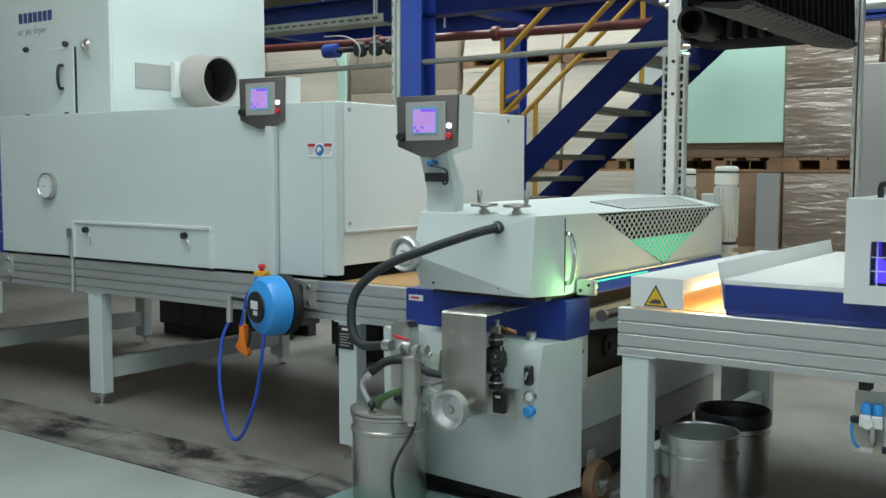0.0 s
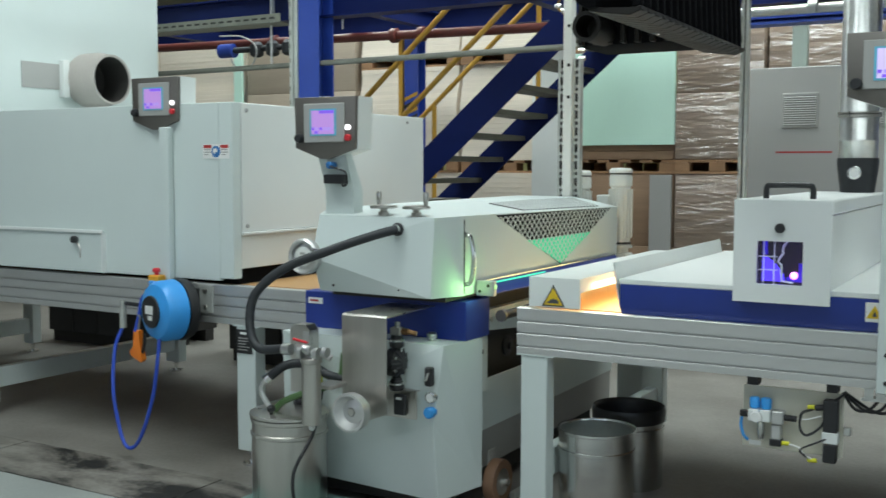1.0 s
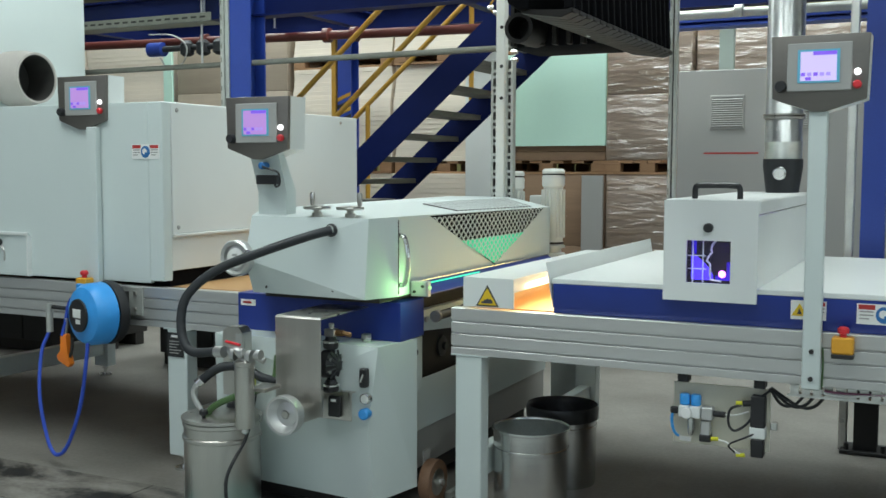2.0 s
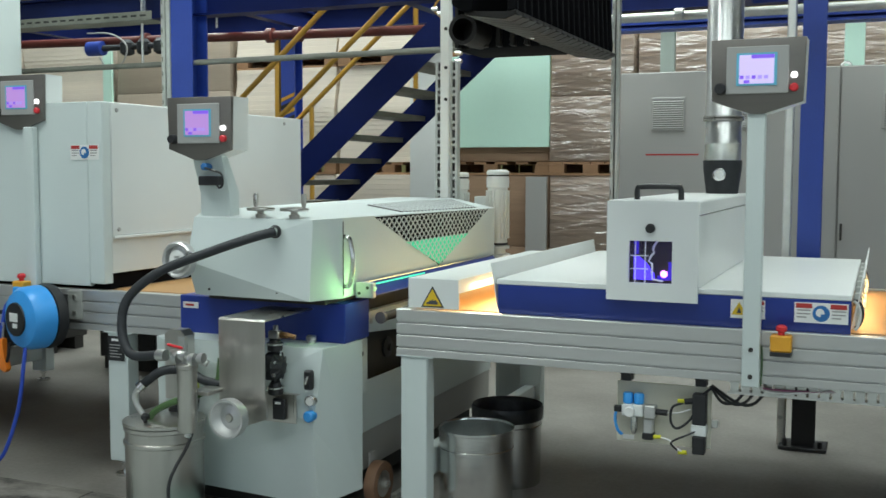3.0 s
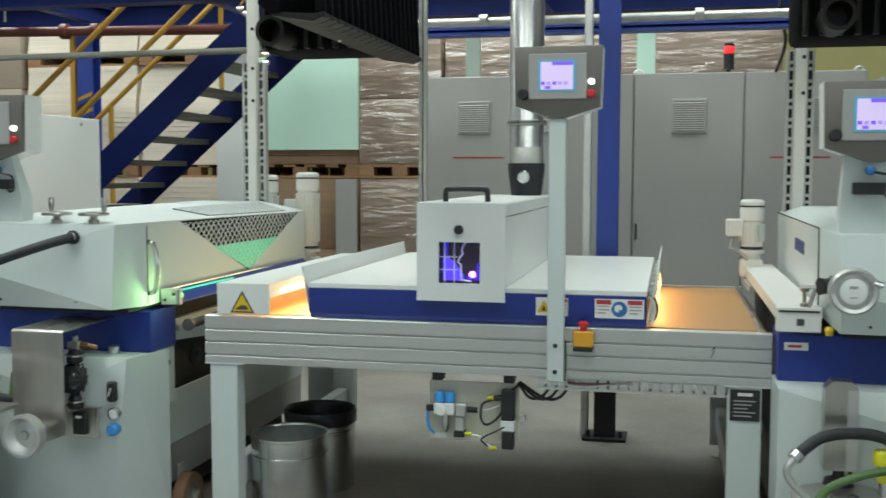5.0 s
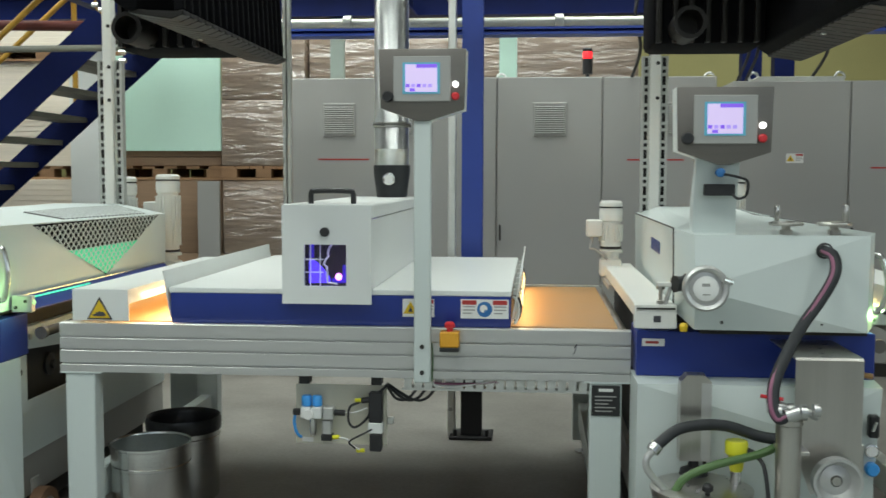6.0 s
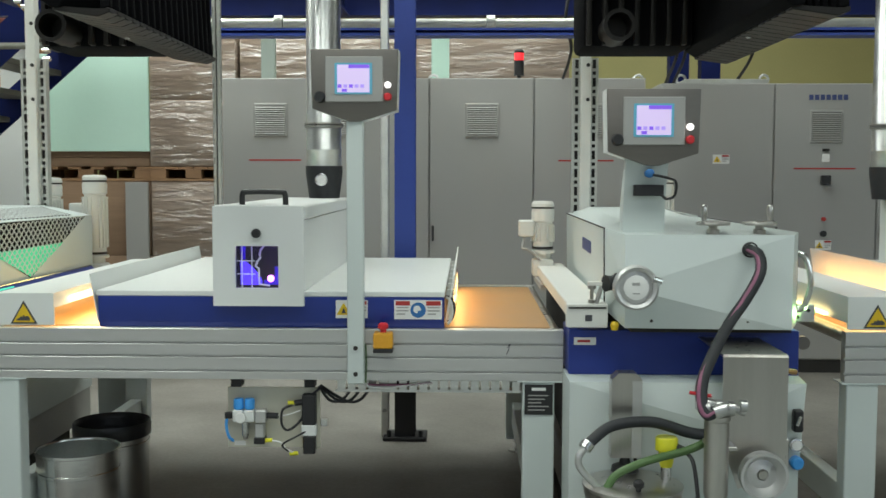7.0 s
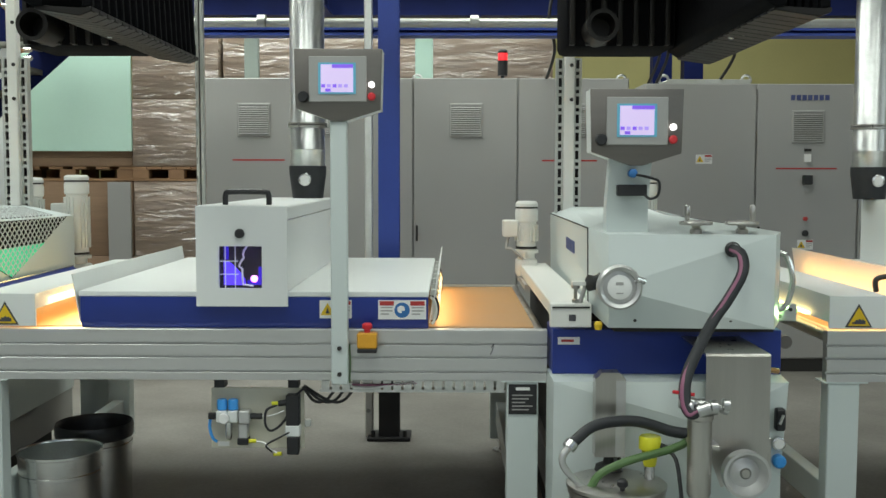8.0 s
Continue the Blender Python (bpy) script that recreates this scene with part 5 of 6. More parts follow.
def paint_station(dx):
    def X(x):
        return x + dx
    cx, cy = X(.569), 3.44
    drum(cx, cy)
    FX, FY = X(.81), 3.28
    f = thing("filter_cylinder", (FX, FY, .40), "tall stainless filter cylinder with steel fittings", "filter", group="filters")
    part("cylinder", lathe(B(), (FX, FY, .458), (0, 0, 1), [(0, 0), (.034, 0), (.039, .01), (.039, .25), (.043, .255), (.043, .268), (.03, .275), (0, .275)], 28), STEEL, f)
    part("elbow", hose(B(), [(FX, FY, .73), (FX, FY, .752), (FX - .03, FY - .005, .765), (FX - .07, FY, .765)], .018, 12), FITTING, f, "steel elbow fitting")
    part("elbow", hose(B(), [(FX, FY, .745), (FX + .04, FY, .755), (FX + .09, FY + .01, .735)], .014, 10), FITTING, f)
    for k in range(4):
        part("hex_nut", rod(B(), (FX - .05 + k * .04, FY - .012, .752 + .008 * (k % 2)), (FX - .03 + k * .04, FY - .012, .752 + .008 * (k % 2)), .025 - .004 * (k % 2), 12), FITTING, f)
    part("valve_lever", rod(B(), (FX - .02, FY, .79), (FX - .09, FY, .80), .006, 8), RED, f, "red valve lever")
    part("bracket", bx(FX - .012, FX + .075, FY + .03, FY + .146, .60, .615, bev=.002), STEEL, f)
    part("drain_cock", lathe(B(), (FX, FY, .4575), (0, 0, -1), [(.014, 0), (.014, .02), (.008, .026), (0, .03)], 12), CHROME, f)
    s = thing("level_sensor", (X(.685), 3.46, .46), "yellow plastic level sensor with black plug on the drum lid", "sensor", group="level sensors")
    part("socket", rod(B(), (X(.685), 3.46, .455), (X(.685), 3.46, .505), .018, 14), CHROME, s)
    part("head", lathe(B(), (X(.685), 3.46, .5055), (0, 0, 1), [(.02, 0), (.024, .015), (.027, .05), (.028, .056), (.038, .06), (.038, .098), (.034, .104), (0, .104)], 20), LEMON, s)
    part("plug", rod(B(), (X(.715), 3.45, .575), (X(.745), 3.44, .565), .014, 10), BLACK, s)
    part("cable", hose(B(), [(X(.745), 3.44, .565), (X(.765), 3.40, .53), (X(.77), 3.34, .40), (X(.745), 3.24, .25), (X(.76), 3.24, .065)], .007, 8), BLACK, s)
    tr = thing("drum_trolley", (X(.70), 3.3, 0), "grey-green steel trolley plate under the drum", "trolley", group="drum trolleys")
    part("plate", bx(X(.36), X(.90), 3.22, 3.60, .035, .059, bev=.004), TEALPAINT, tr)
    for ax_, ay in ((.42, 3.27), (.84, 3.27), (.42, 3.54), (.84, 3.54)):
        part("castor", rod(B(), (X(ax_ - .012), ay, .0175), (X(ax_ + .012), ay, .0175), .017, 16), BLACK, tr)
        part("castor_fork", bx(X(ax_ - .02), X(ax_ + .02), ay - .02, ay + .02, .028, .0345), GALV, tr)


def paint_hoses(dx, pts_big, stripe, ox):
    t = thing("feed_hose", pts_big[0], "thick black rubber hose from the hood to the filter", "hose", group="feed hoses")
    part("hose", hose(B(), pts_big, .0195, 12, 14), RUBBER, t)
    part("port", lathe(B(), Vector(pts_big[0]) + Vector((0, .004, 0)), (0, -1, 0), [(.028, 0), (.028, .008), (.022, .012), (.021, .02)], 20), BLACK, t)
    e, e2 = Vector(pts_big[-1]), Vector(pts_big[-2])
    d = (e - e2).normalized()
    part("coupling", rod(B(), e - d * .012, e + d * .03, .0235, 14), FITTING, t, "satin hose coupling")
    if stripe:
        part("stripe", hose(B(), [Vector(p) + Vector((-.011, -.013, 0)) for p in pts_big], .0075, 8, 14), PINK, t, "dull magenta stripe")
    t2 = thing("return_hose", (dx + .62, 3.3, .47), "black return hose with bent steel spout into the drum", "hose", group="return hoses")
    p = [(dx + .84, 3.46, .615), (dx + .76, 3.46, .625), (dx + .66 + ox * .4, 3.45, .662), (dx + .55 + ox * .8, 3.42, .655), (dx + .475 + ox, 3.38, .60)]
    part("hose", hose(B(), p, .019, 12), RUBBER, t2)
    part("clip", rod(B(), (dx + .482 + ox, 3.384, .606), (dx + .466 + ox, 3.375, .588), .023, 14), CHROME, t2)
    part("spout", hose(B(), [(dx + .472 + ox, 3.378, .595), (dx + .447 + ox, 3.37, .56), (dx + .455 + ox, 3.37, .52), (dx + .50 + ox * .8, 3.38, .455)], .012, 10), ALU, t2, "bent steel spout")
    t3 = thing("drain_hose", (dx + .60, 3.3, .47), "green hose from the pump into the drum", "hose", group="drain hoses")
    part("hose", hose(B(), [(dx + .52 + ox * .7, 3.37, .455), (dx + .555 + ox * .7, 3.38, .50), (dx + .64 + ox * .5, 3.40, .54), (dx + .76, 3.43, .575), (dx + .82, 3.46, .61), (dx + .83, 3.48, .72)], .014, 10), GREENHOSE, t3)


paint_station(0.0)
paint_hoses(0.0, [(1.0, 3.63, 1.237), (1.012, 3.56, 1.222), (1.005, 3.52, 1.165), (.952, 3.49, 1.08), (.888, 3.45, 1.004), (.813, 3.36, .913), (.767, 3.30, .839), (.758, 3.27, .773), (.774, 3.255, .735), (.805, 3.255, .745)], True, -.07)
paint_station(-PERIOD)
paint_hoses(-PERIOD, [(-2.302, 3.63, 1.237), (-2.37, 3.57, 1.215), (-2.54, 3.48, 1.15), (-2.72, 3.40, 1.07), (-2.83, 3.34, .96), (-2.835, 3.31, .83), (-2.77, 3.29, .745), (-2.62, 3.28, .755)], False, .03)

# motors behind the hoods
motor(-2.10, 5.76, 1.0, .485)
motor(-2.355, 5.78, 1.0, .47, False)
motor(.395, 5.32, 1.07, .285, False)
motor(1.10, 5.78, 1.0, .48, False)


# ---- bins under the conveyor ----
def bin_(x, y, bag):
    t = thing("waste_bin", (x, y, 0), "shiny galvanised waste bin" + (" with black liner" if bag else ""), "bin", group="waste bins")
    part("body", lathe(B(), (x, y, 0), (0, 0, 1), [(0, .01), (.158, .0), (.16, .01), (.162, .27), (.167, .273), (.167, .285), (.163, .288), (.165, .355), (.17, .359), (.17, .369), (.164, .369), (.16, .36), (.156, .02), (0, .015)], 48), BINSTEEL, t)
    if not bag:
        # inner wall gets a darker steel colour for the shade inside
        part("inside", lathe(B(), (x, y, 0), (0, 0, 1), [(.1585, .362), (.1545, .025), (0, .022)], 40), BININNER, t, "inner wall darkened for the shade in the bin")
    if bag:
        part("liner", lathe(B(), (x, y, .26), (0, 0, 1), [(.1675, .05), (.172, .06), (.174, .10), (.168, .116), (.160, .108), (.156, .09), (.152, -.1), (0, -.11)], 36), LINER, t, "crumpled black bin liner")
    else:
        part("content", lathe(B(), (x, y, .285), (0, 0, 1), [(.1575, 0), (.10, .010), (.04, .016), (0, .012)], 28), WHITE, t, "pale waste inside")
    return t


bin_(-1.606, 4.15, False)
bin_(-1.62, 4.60, True)


# ---- pneumatic plate under the conveyor ----
def pneumatics():
    y = 3.98
    t = thing("pneumatic_panel", (-.72, y, .55), "beige mounting plate with air regulator, valves and tubes under the conveyor", "pneumatic panel")
    part("plate", bx(-.925, -.558, y, y + .006, .44, .682, bev=.002), OLIVE, t)
    for x in (-.89, -.60):
        part("hanger", bx(x - .02, x + .02, y - .01, y + .05, .683, .7265), BLACK, t)
    for x in (-.875, -.832):
        part("regulator_cap", lathe(B(), (x, y - .03, .60), (0, 0, 1), [(.017, 0), (.02, .004), (.02, .036), (.016, .042), (0, .042)], 14), CYAN, t, "blue regulator cap")
        part("regulator", bx(x - .02, x + .02, y - .055, y - .001, .552, .599, bev=.004), WHITE, t)
    part("valve_block", bx(-.809, -.765, y - .05, y - .001, .548, .598, bev=.004), ALU, t)
    part("gauge", lathe(B(), (-.862, y - .056, .572), (0, -1, 0), [(.021, 0), (.021, .014), (.018, .016), (0, .015)], 18), PAPER, t, "white round gauge")
    part("bowl", lathe(B(), (-.85, y - .03, .55), (0, 0, -1), [(.014, 0), (.014, .05), (.008, .07), (0, .07)], 14), CHROME, t)
    part("valve", bx(-.812, -.775, y - .04, y - .001, .465, .545, bev=.004), ALU, t)
    part("valve", bx(-.815, -.772, y - .045, y - .001, .463, .49, bev=.003), BLACK, t)
    part("solenoid", bx(-.625, -.572, y - .045, y - .001, .54, .66, bev=.004), BLACK, t)
    part("solenoid", bx(-.628, -.57, y - .045, y - .001, .497, .539, bev=.003), WHITE, t)
    part("solenoid", bx(-.622, -.575, y - .045, y - .001, .425, .496, bev=.004), BLACK, t)
    part("label", bx(-.90, -.855, y - .002, y - .0005, .448, .466), PAPER, t)
    part("elbow", bx(-.93, -.897, y - .04, y - .02, .562, .588, bev=.004), BLACK, t)
    part("tube", hose(B(), [(-.922, y - .03, .565), (-.925, y - .03, .53), (-.915, y - .03, .49), (-.90, y - .02, .47)], .006, 8), CYAN, t)
    part("plug", rod(B(), (-.765, y - .03, .575), (-.72, y - .035, .575), .012, 10), BLACK, t)
    part("plug", rod(B(), (-.655, y - .03, .625), (-.62, y - .03, .63), .012, 10), BLACK, t)
    part("tube", hose(B(), [(-.66, y - .03, .62), (-.70, y - .04, .60), (-.705, y - .04, .545), (-.68, y - .04, .52), (-.63, y - .03, .56), (-.60, y - .03, .64), (-.55, y - .02, .69)], .005, 8), BLACK, t)
    part("tube", hose(B(), [(-.72, y - .03, .575), (-.68, y - .04, .58), (-.63, y - .05, .60)], .003, 6), PAPER, t)
    part("tube", hose(B(), [(-.755, y - .03, .475), (-.71, y - .04, .47), (-.69, y - .04, .445), (-.655, y - .03, .425)], .004, 6), PAPER, t)
    part("tube", hose(B(), [(-.58, y - .03, .53), (-.64, y - .05, .50), (-.70, y - .05, .465), (-.68, y - .04, .435)], .004, 6), BLACK, t)
    for x, z in ((-.76, .475), (-.66, .424), (-.665, .625)):
        part("tube_fitting", rod(B(), (x - .016, y - .03, z), (x + .016, y - .03, z + .002), .008, 10), LEMON, t)
    for k in range(3):
        part("cable", hose(B(), [(-.56, y - .02 + k * .01, .69), (-.52 + .03 * k, y, .63), (-.47 + .035 * k, y, .635), (-.42 + .035 * k, y + .01, .70)], .006, 8), BLACK, t)
    part("clip", bx(-.555, -.53, y - .02, y - .005, .53, .56, bev=.003), CHROME, t)
    t.location += Vector((-.014, 0, -.018))
    return t


pneumatics()


def cable_tray():
    t = thing("cable_tray", (-.2, 3.97, .68), "perforated galvanised cable tray with loose cables", "cable tray")
    g = B()
    for k in range(18):
        x = -.50 + k * .04
        box(g, x, x + .031, 3.95, 3.953, .662, .70)
    box(g, -.51, .22, 3.95, 3.954, .655, .663)
    box(g, -.51, .22, 3.95, 3.954, .698, .706)
    box(g, -.51, .22, 3.954, 4.04, .652, .6548)
    part("tray", g, GALV, t)
    for k, m in enumerate((PAPER, CABGREY, PINK)):
        part("cable", hose(B(), [(-.385, 3.905, .70), (-.375, 3.93, .678 + .004 * k), (-.30, 3.94, .672 + .005 * k), (-.22, 3.945, .684), (-.14, 3.95, .69), (-.12, 3.97, .67)], .005, 6), m, t)
    part("earth_wire", hose(B(), [(-.385, 3.895, .85), (-.382, 3.892, .78), (-.385, 3.895, .70)], .003, 6), GREENHOSE, t)
    return t


cable_tray()


# ---- steelwork behind and above ----
def column(x, y, w, z1, label, black_foot=True):
    t = thing("steel_column", (x, y, 0), label, "column", group="steel columns")
    h = w / 2
    prof = [(-h, -h), (h, -h), (h, -h + .012), (.006, -h + .012), (.006, h - .012), (h, h - .012), (h, h), (-h, h), (-h, h - .012), (-.006, h - .012), (-.006, -h + .012), (-h, -h + .012)]
    part("shaft", prism(B(), [(x + a, y + b) for a, b in prof], 'z', .72, z1), STEELBLUE, t, "blue rolled steel shaft")
    part("lower_shaft", prism(B(), [(x + a, y + b) for a, b in prof], 'z', .02, .719), BLACK, t, "black lower shaft")
    part("base_plate", bx(x - .122, x + .122, y - .1, y + .1, 0, .02, bev=.003), BLACK, t)
    for a in (-.09, .09):
        part("anchor_bolt", rod(B(), (x + a, y - .07, .02), (x + a, y - .07, .055), .012, 6), BLACK, t)
    return t


column(-.345, 5.80, .116, 3.4, "blue rolled steel column with black foot behind the conveyor")
column(-4.53, 6.05, .18, 3.4, "wide blue steel column behind the dryer")
stair_col = column(-5.25, 8.6, .15, 3.4, "blue steel column beside the stair with a hazard band")
for k in range(4):
    z = 1.93 + k * .07
    part("hazard_band", prism(B(), [(-5.326, z), (-5.174, z + .06), (-5.174, z + .095), (-5.326, z + .035)], 'y', 8.521, 8.5245), RAILYEL if k % 2 else BLACK, stair_col)
yp = thing("rail_post", (-5.375, 8.55, 0), "yellow square guard post beside the blue column", "post")
part("post", bx(-5.40, -5.35, 8.53, 8.58, 0, 2.75, bev=.004), RAILYEL, yp)


def strut(x, y, z0, z1, w=.05, label="perforated galvanised strut post"):
    t = thing("strut_post", (x, y, z0), label, "post", group="strut posts")
    g = B()
    for a in (-w / 2, w / 2 - w * .28):
        box(g, x + a, x + a + w * .28, y, y + .003, z0, z1)
    z, k = z0, 0
    while z < z1:
        # long slot, web, round hole, web
        box(g, x - w * .22, x + w * .22, y, y + .003, z, min(z + .016, z1))
        z += .062 if k % 2 else .034
        k += 1
    box(g, x - w / 2 - .002, x - w / 2, y, y + .045, z0, z1)
    box(g, x + w / 2, x + w / 2 + .002, y, y + .045, z0, z1)
    part("channel", g, ZINC, t)
    part("web", bx(x - w / 2, x + w / 2, y + .044, y + .047, z0, z1), DARK, t)
    return t


for bx0 in (-2.325, .628):
    for off in (-.046, .046):
        strut(bx0 + off, 5.5, .0, 2.12, .04)
    pt = thing("support_post", (bx0, 5.49, 0), "slim pale square support post between strut channels", "post", group="support posts")
    part("post", bx(bx0 - .026, bx0 + .026, 5.47, 5.53, 0, 3.2, bev=.003), CREAM, pt)
    for z in (2.08, 2.30, 1.9):
        part("bolt", lathe(B(), (bx0 + .01, 5.47, z), (0, -1, 0), [(.01, 0), (.01, .006), (0, .006)], 8), DARK, pt)
for x, y, z0, z1, w, label in ((-1.343, 5.52, .908, 2.75, .042, "slim galvanised channel with a dark slot"), (-4.66, 5.95, 1.7, 2.75, .075, "pale galvanised channel on the wide column")):
    ch = thing("channel_post", (x, y, z0), label, "post", group="channel posts")
    part("flange", bx(x - w / 2, x - .004, y, y + .04, z0, z1, bev=.002), ZINC, ch)
    part("flange", bx(x + .004, x + w / 2, y, y + .04, z0, z1, bev=.002), ZINC, ch)
    part("slot", bx(x - .0039, x + .0039, y + .012, y + .036, z0, z1), DARK, ch)
    n = int((z1 - z0) / .1)
    for k in range(n):
        part("hole", bx(x - w * .42, x - w * .30, y - .001, y + .0005, z0 + .05 + k * .1, z0 + .085 + k * .1), TREAD, ch)
sp = thing("support_post", (-.46, 5.80, 0), "bright plain galvanised post beside the blue column", "post", group="support posts")
part("post", bx(-.483, -.437, 5.78, 5.82, .0, 3.2, bev=.006), BRIGHTPOST, sp)


def drag_duct(dx):
    """Black ribbed hanging duct bundle with an open pipe end."""
    t = thing("hanging_duct", (dx - 1.45, 4.4, 2.1), "black ribbed duct bundle hanging over the line with an open pipe", "duct", group="hanging ducts")
    pr = [(-1.38, 2.06), (-1.335, 2.03), (-1.30, 2.035), (-1.29, 2.12), (-1.31, 2.40), (-1.38, 2.42)]
    part("duct", bevelled(prism(B(), [(x + dx, z) for x, z in pr], 'y', 3.30, 4.72), .008), DUCTBLACK, t)
    part("rear_duct", bevelled(bx(-1.87 + dx, -1.385 + dx, 4.50, 4.86, 2.05, 2.62), .03), DUCTBLACK, t)
    for k in range(18):
        y = 3.32 + k * .078
        part("link_plate", bevelled(prism(B(), [(-1.335 + dx, 2.024), (-1.19 + dx, 2.003), (-1.15 + dx, 2.018), (-1.15 + dx, 2.034), (-1.19 + dx, 2.026), (-1.335 + dx, 2.040)], 'y', y, y + .0755), .003, 1), CHAIN, t)
        part("rib", bevelled(prism(B(), [(-1.185 + dx, 2.03), (-1.150 + dx, 2.034), (-1.165 + dx, 2.34), (-1.195 + dx, 2.34)], 'y', y + .01, y + .034), .004, 1), DUCTBLACK, t)
    part("upper_rail", bevelled(prism(B(), [(-1.20 + dx, 2.341), (-1.155 + dx, 2.341), (-1.17 + dx, 2.385), (-1.30 + dx, 2.42), (-1.30 + dx, 2.39)], 'y', 3.30, 4.72), .005, 1), CHAIN, t)
    for hx, hy in ((-1.30, 3.95), (-1.25, 3.93), (-1.27, 3.86)):
        part("rivet", lathe(B(), (hx + dx, hy, 2.022), (0, 0, -1), [(.012, 0), (.010, .006), (0, .008)], 8), CHROME, t)
    for k in range(7):
        part("rear_rib", bevelled(bx(-1.85 + k * .068 + dx, -1.828 + k * .068 + dx, 4.47, 4.52, 2.06, 2.6), .004), CHAIN, t)
    part("upper_duct", bevelled(bx(-1.87 + dx, -1.385 + dx, 3.95, 4.50, 2.36, 2.62), .03), DUCTBLACK, t)
    p = part("pipe", lathe(B(), (-1.736 + dx, 4.42, 2.118), (0, -1, 0), [(.064, -.1), (.064, .11), (.067, .112), (.067, .13), (.05, .13), (.047, .0), (0, .0)], 32), CHAIN, t, "black open-ended pipe")
    for hx in (-1.60, -1.30):
        part("hanger_rod", rod(B(), (hx + dx, 4.6, 2.3), (hx + dx, 4.6, 2.80), .008, 8), GALV, t)
    return t


drag_duct(0.0)
drag_duct(2.364)

# platform beams, pipes and conduits
def ibeam(name, p0, p1, h, w, material, label, group):
    """Horizontal rolled beam along x or y, its web upright."""
    t = thing(name, p0, label, "beam", group=group)
    prof = [(-w / 2, 0), (w / 2, 0), (w / 2, .014), (.006, .014), (.006, h - .014), (w / 2, h - .014), (w / 2, h), (-w / 2, h), (-w / 2, h - .014), (-.006, h - .014), (-.006, .014), (-w / 2, .014)]
    if abs(p1[0] - p0[0]) > abs(p1[1] - p0[1]):
        bm = prism(B(), [(p0[1] + a, p0[2] + b) for a, b in prof], 'x', p0[0], p1[0])
    else:
        bm = prism(B(), [(p0[0] + a, p0[2] + b) for a, b in prof], 'y', p0[1], p1[1])
    part("beam", bm, material, t)
    return t


ibeam("platform_beam", (-9.5, 6.15, 2.58), (6, 6.15, 2.58), .2, .14, NAVY, "dark blue rolled platform beam along the line", "platform beams")
ibeam("platform_beam", (-1.9, 6.15, 2.318), (6, 6.15, 2.318), .045, .14, STEELBLUE, "slim blue rail under the steel pipe", "platform beams")
ibeam("platform_beam", (-9.5, 8.5, 2.80), (6, 8.5, 2.80), .2, .14, NAVY, "blue rolled platform beam behind the stair", "platform beams")
for xx in (-7.4, -4.9, -3.4, -1.0, 1.6):
    ibeam("cross_beam", (xx, 4.66, 2.779), (xx, 8.4, 2.779), .16, .1, NAVY, "blue cross beam of the platform", "platform cross beams")


ibeam("hanger_beam", (-3.45, 4.6, 2.79), (3.0, 4.6, 2.79), .16, .1, NAVY, "dark blue beam carrying the hanging ducts", "platform beams")


def pipe_run(name, pts, r, m, label, cat, collars=()):
    t = thing(name, pts[0], label, cat, group=cat + " runs")
    part("pipe", hose(B(), pts, r, 12, smooth=False), m, t)
    for hx in [q for q in (-7.4, -4.9, -1.0, 1.6) if pts[0][0] < q < pts[-1][0]]:
        part("pipe_hanger", rod(B(), (hx, pts[0][1], pts[0][2]), (hx, pts[0][1], 2.785), .008, 8), GALV, t)
    for c in collars:
        part("collar", lathe(B(), c, (1, 0, 0), [(r, -.03), (r * 1.6, -.025), (r * 1.6, .025), (r, .03)], 16), m, t)
    return t


pipe_run("conduit", [(-9.5, 6.0, 2.22), (-2.36, 6.0, 2.25)], .02, TREAD, "thin galvanised conduit along the line", "conduit")
pipe_run("sprinkler_pipe", [(-9.5, 6.9, 2.62), (-2.3, 6.9, 2.50)], .036, REDPIPE, "dull red sprinkler pipe with couplings", "sprinkler pipe",
         [(-5.6, 6.9, 2.555), (-5.35, 6.9, 2.551), (-4.4, 6.9, 2.535), (-4.15, 6.9, 2.531)])
pipe_run("steel_pipe", [(-2.0, 6.6, 2.46), (6.0, 6.6, 2.46)], .035, ZINC, "grey steel pipe under the platform", "steel pipe", [(.15, 6.6, 2.46), (-1.2, 6.6, 2.46)])
ov = thing("overhead_tray", (-7.0, 6.0, 2.47), "grey perforated cable tray under the platform beam", "cable tray")
part("tray_side", bx(-9.0, -4.72, 5.88, 5.884, 2.541, 2.60, bev=.001), TREAD, ov)
part("tray_base", bx(-9.0, -4.72, 5.8845, 6.07, 2.537, 2.5405), TREAD, ov)
for k in range(53):
    a = -8.98 + k * .08
    part("tray_hole", bx(a, a + .05, 5.8785, 5.8797, 2.563, 2.577), DARK, ov)
for hx in (-8.2, -6.2, -4.9):
    part("tray_hanger", rod(B(), (hx, 6.03, 2.54), (hx, 6.03, 2.785), .008, 8), GALV, ov)
v = thing("pipe_valve", (-5.5, 6.85, 2.48), "dark cast pipe valves under the sprinkler pipe", "valve")
for k in range(3):
    part("valve_body", lathe(B(), (-5.75 + k * .17, 6.85, 2.50), (0, 0, 1), [(.03, -.07), (.06, -.05), (.06, .03), (.03, .06)], 14), RUBBER, v)
part("valve_pipe", rod(B(), (-6.0, 6.85, 2.50), (-5.3, 6.85, 2.50), .025, 10), RUBBER, v)
part("blue_end", rod(B(), (-6.15, 6.85, 2.50), (-6.0, 6.85, 2.50), .06, 14), STEELBLUE, v)


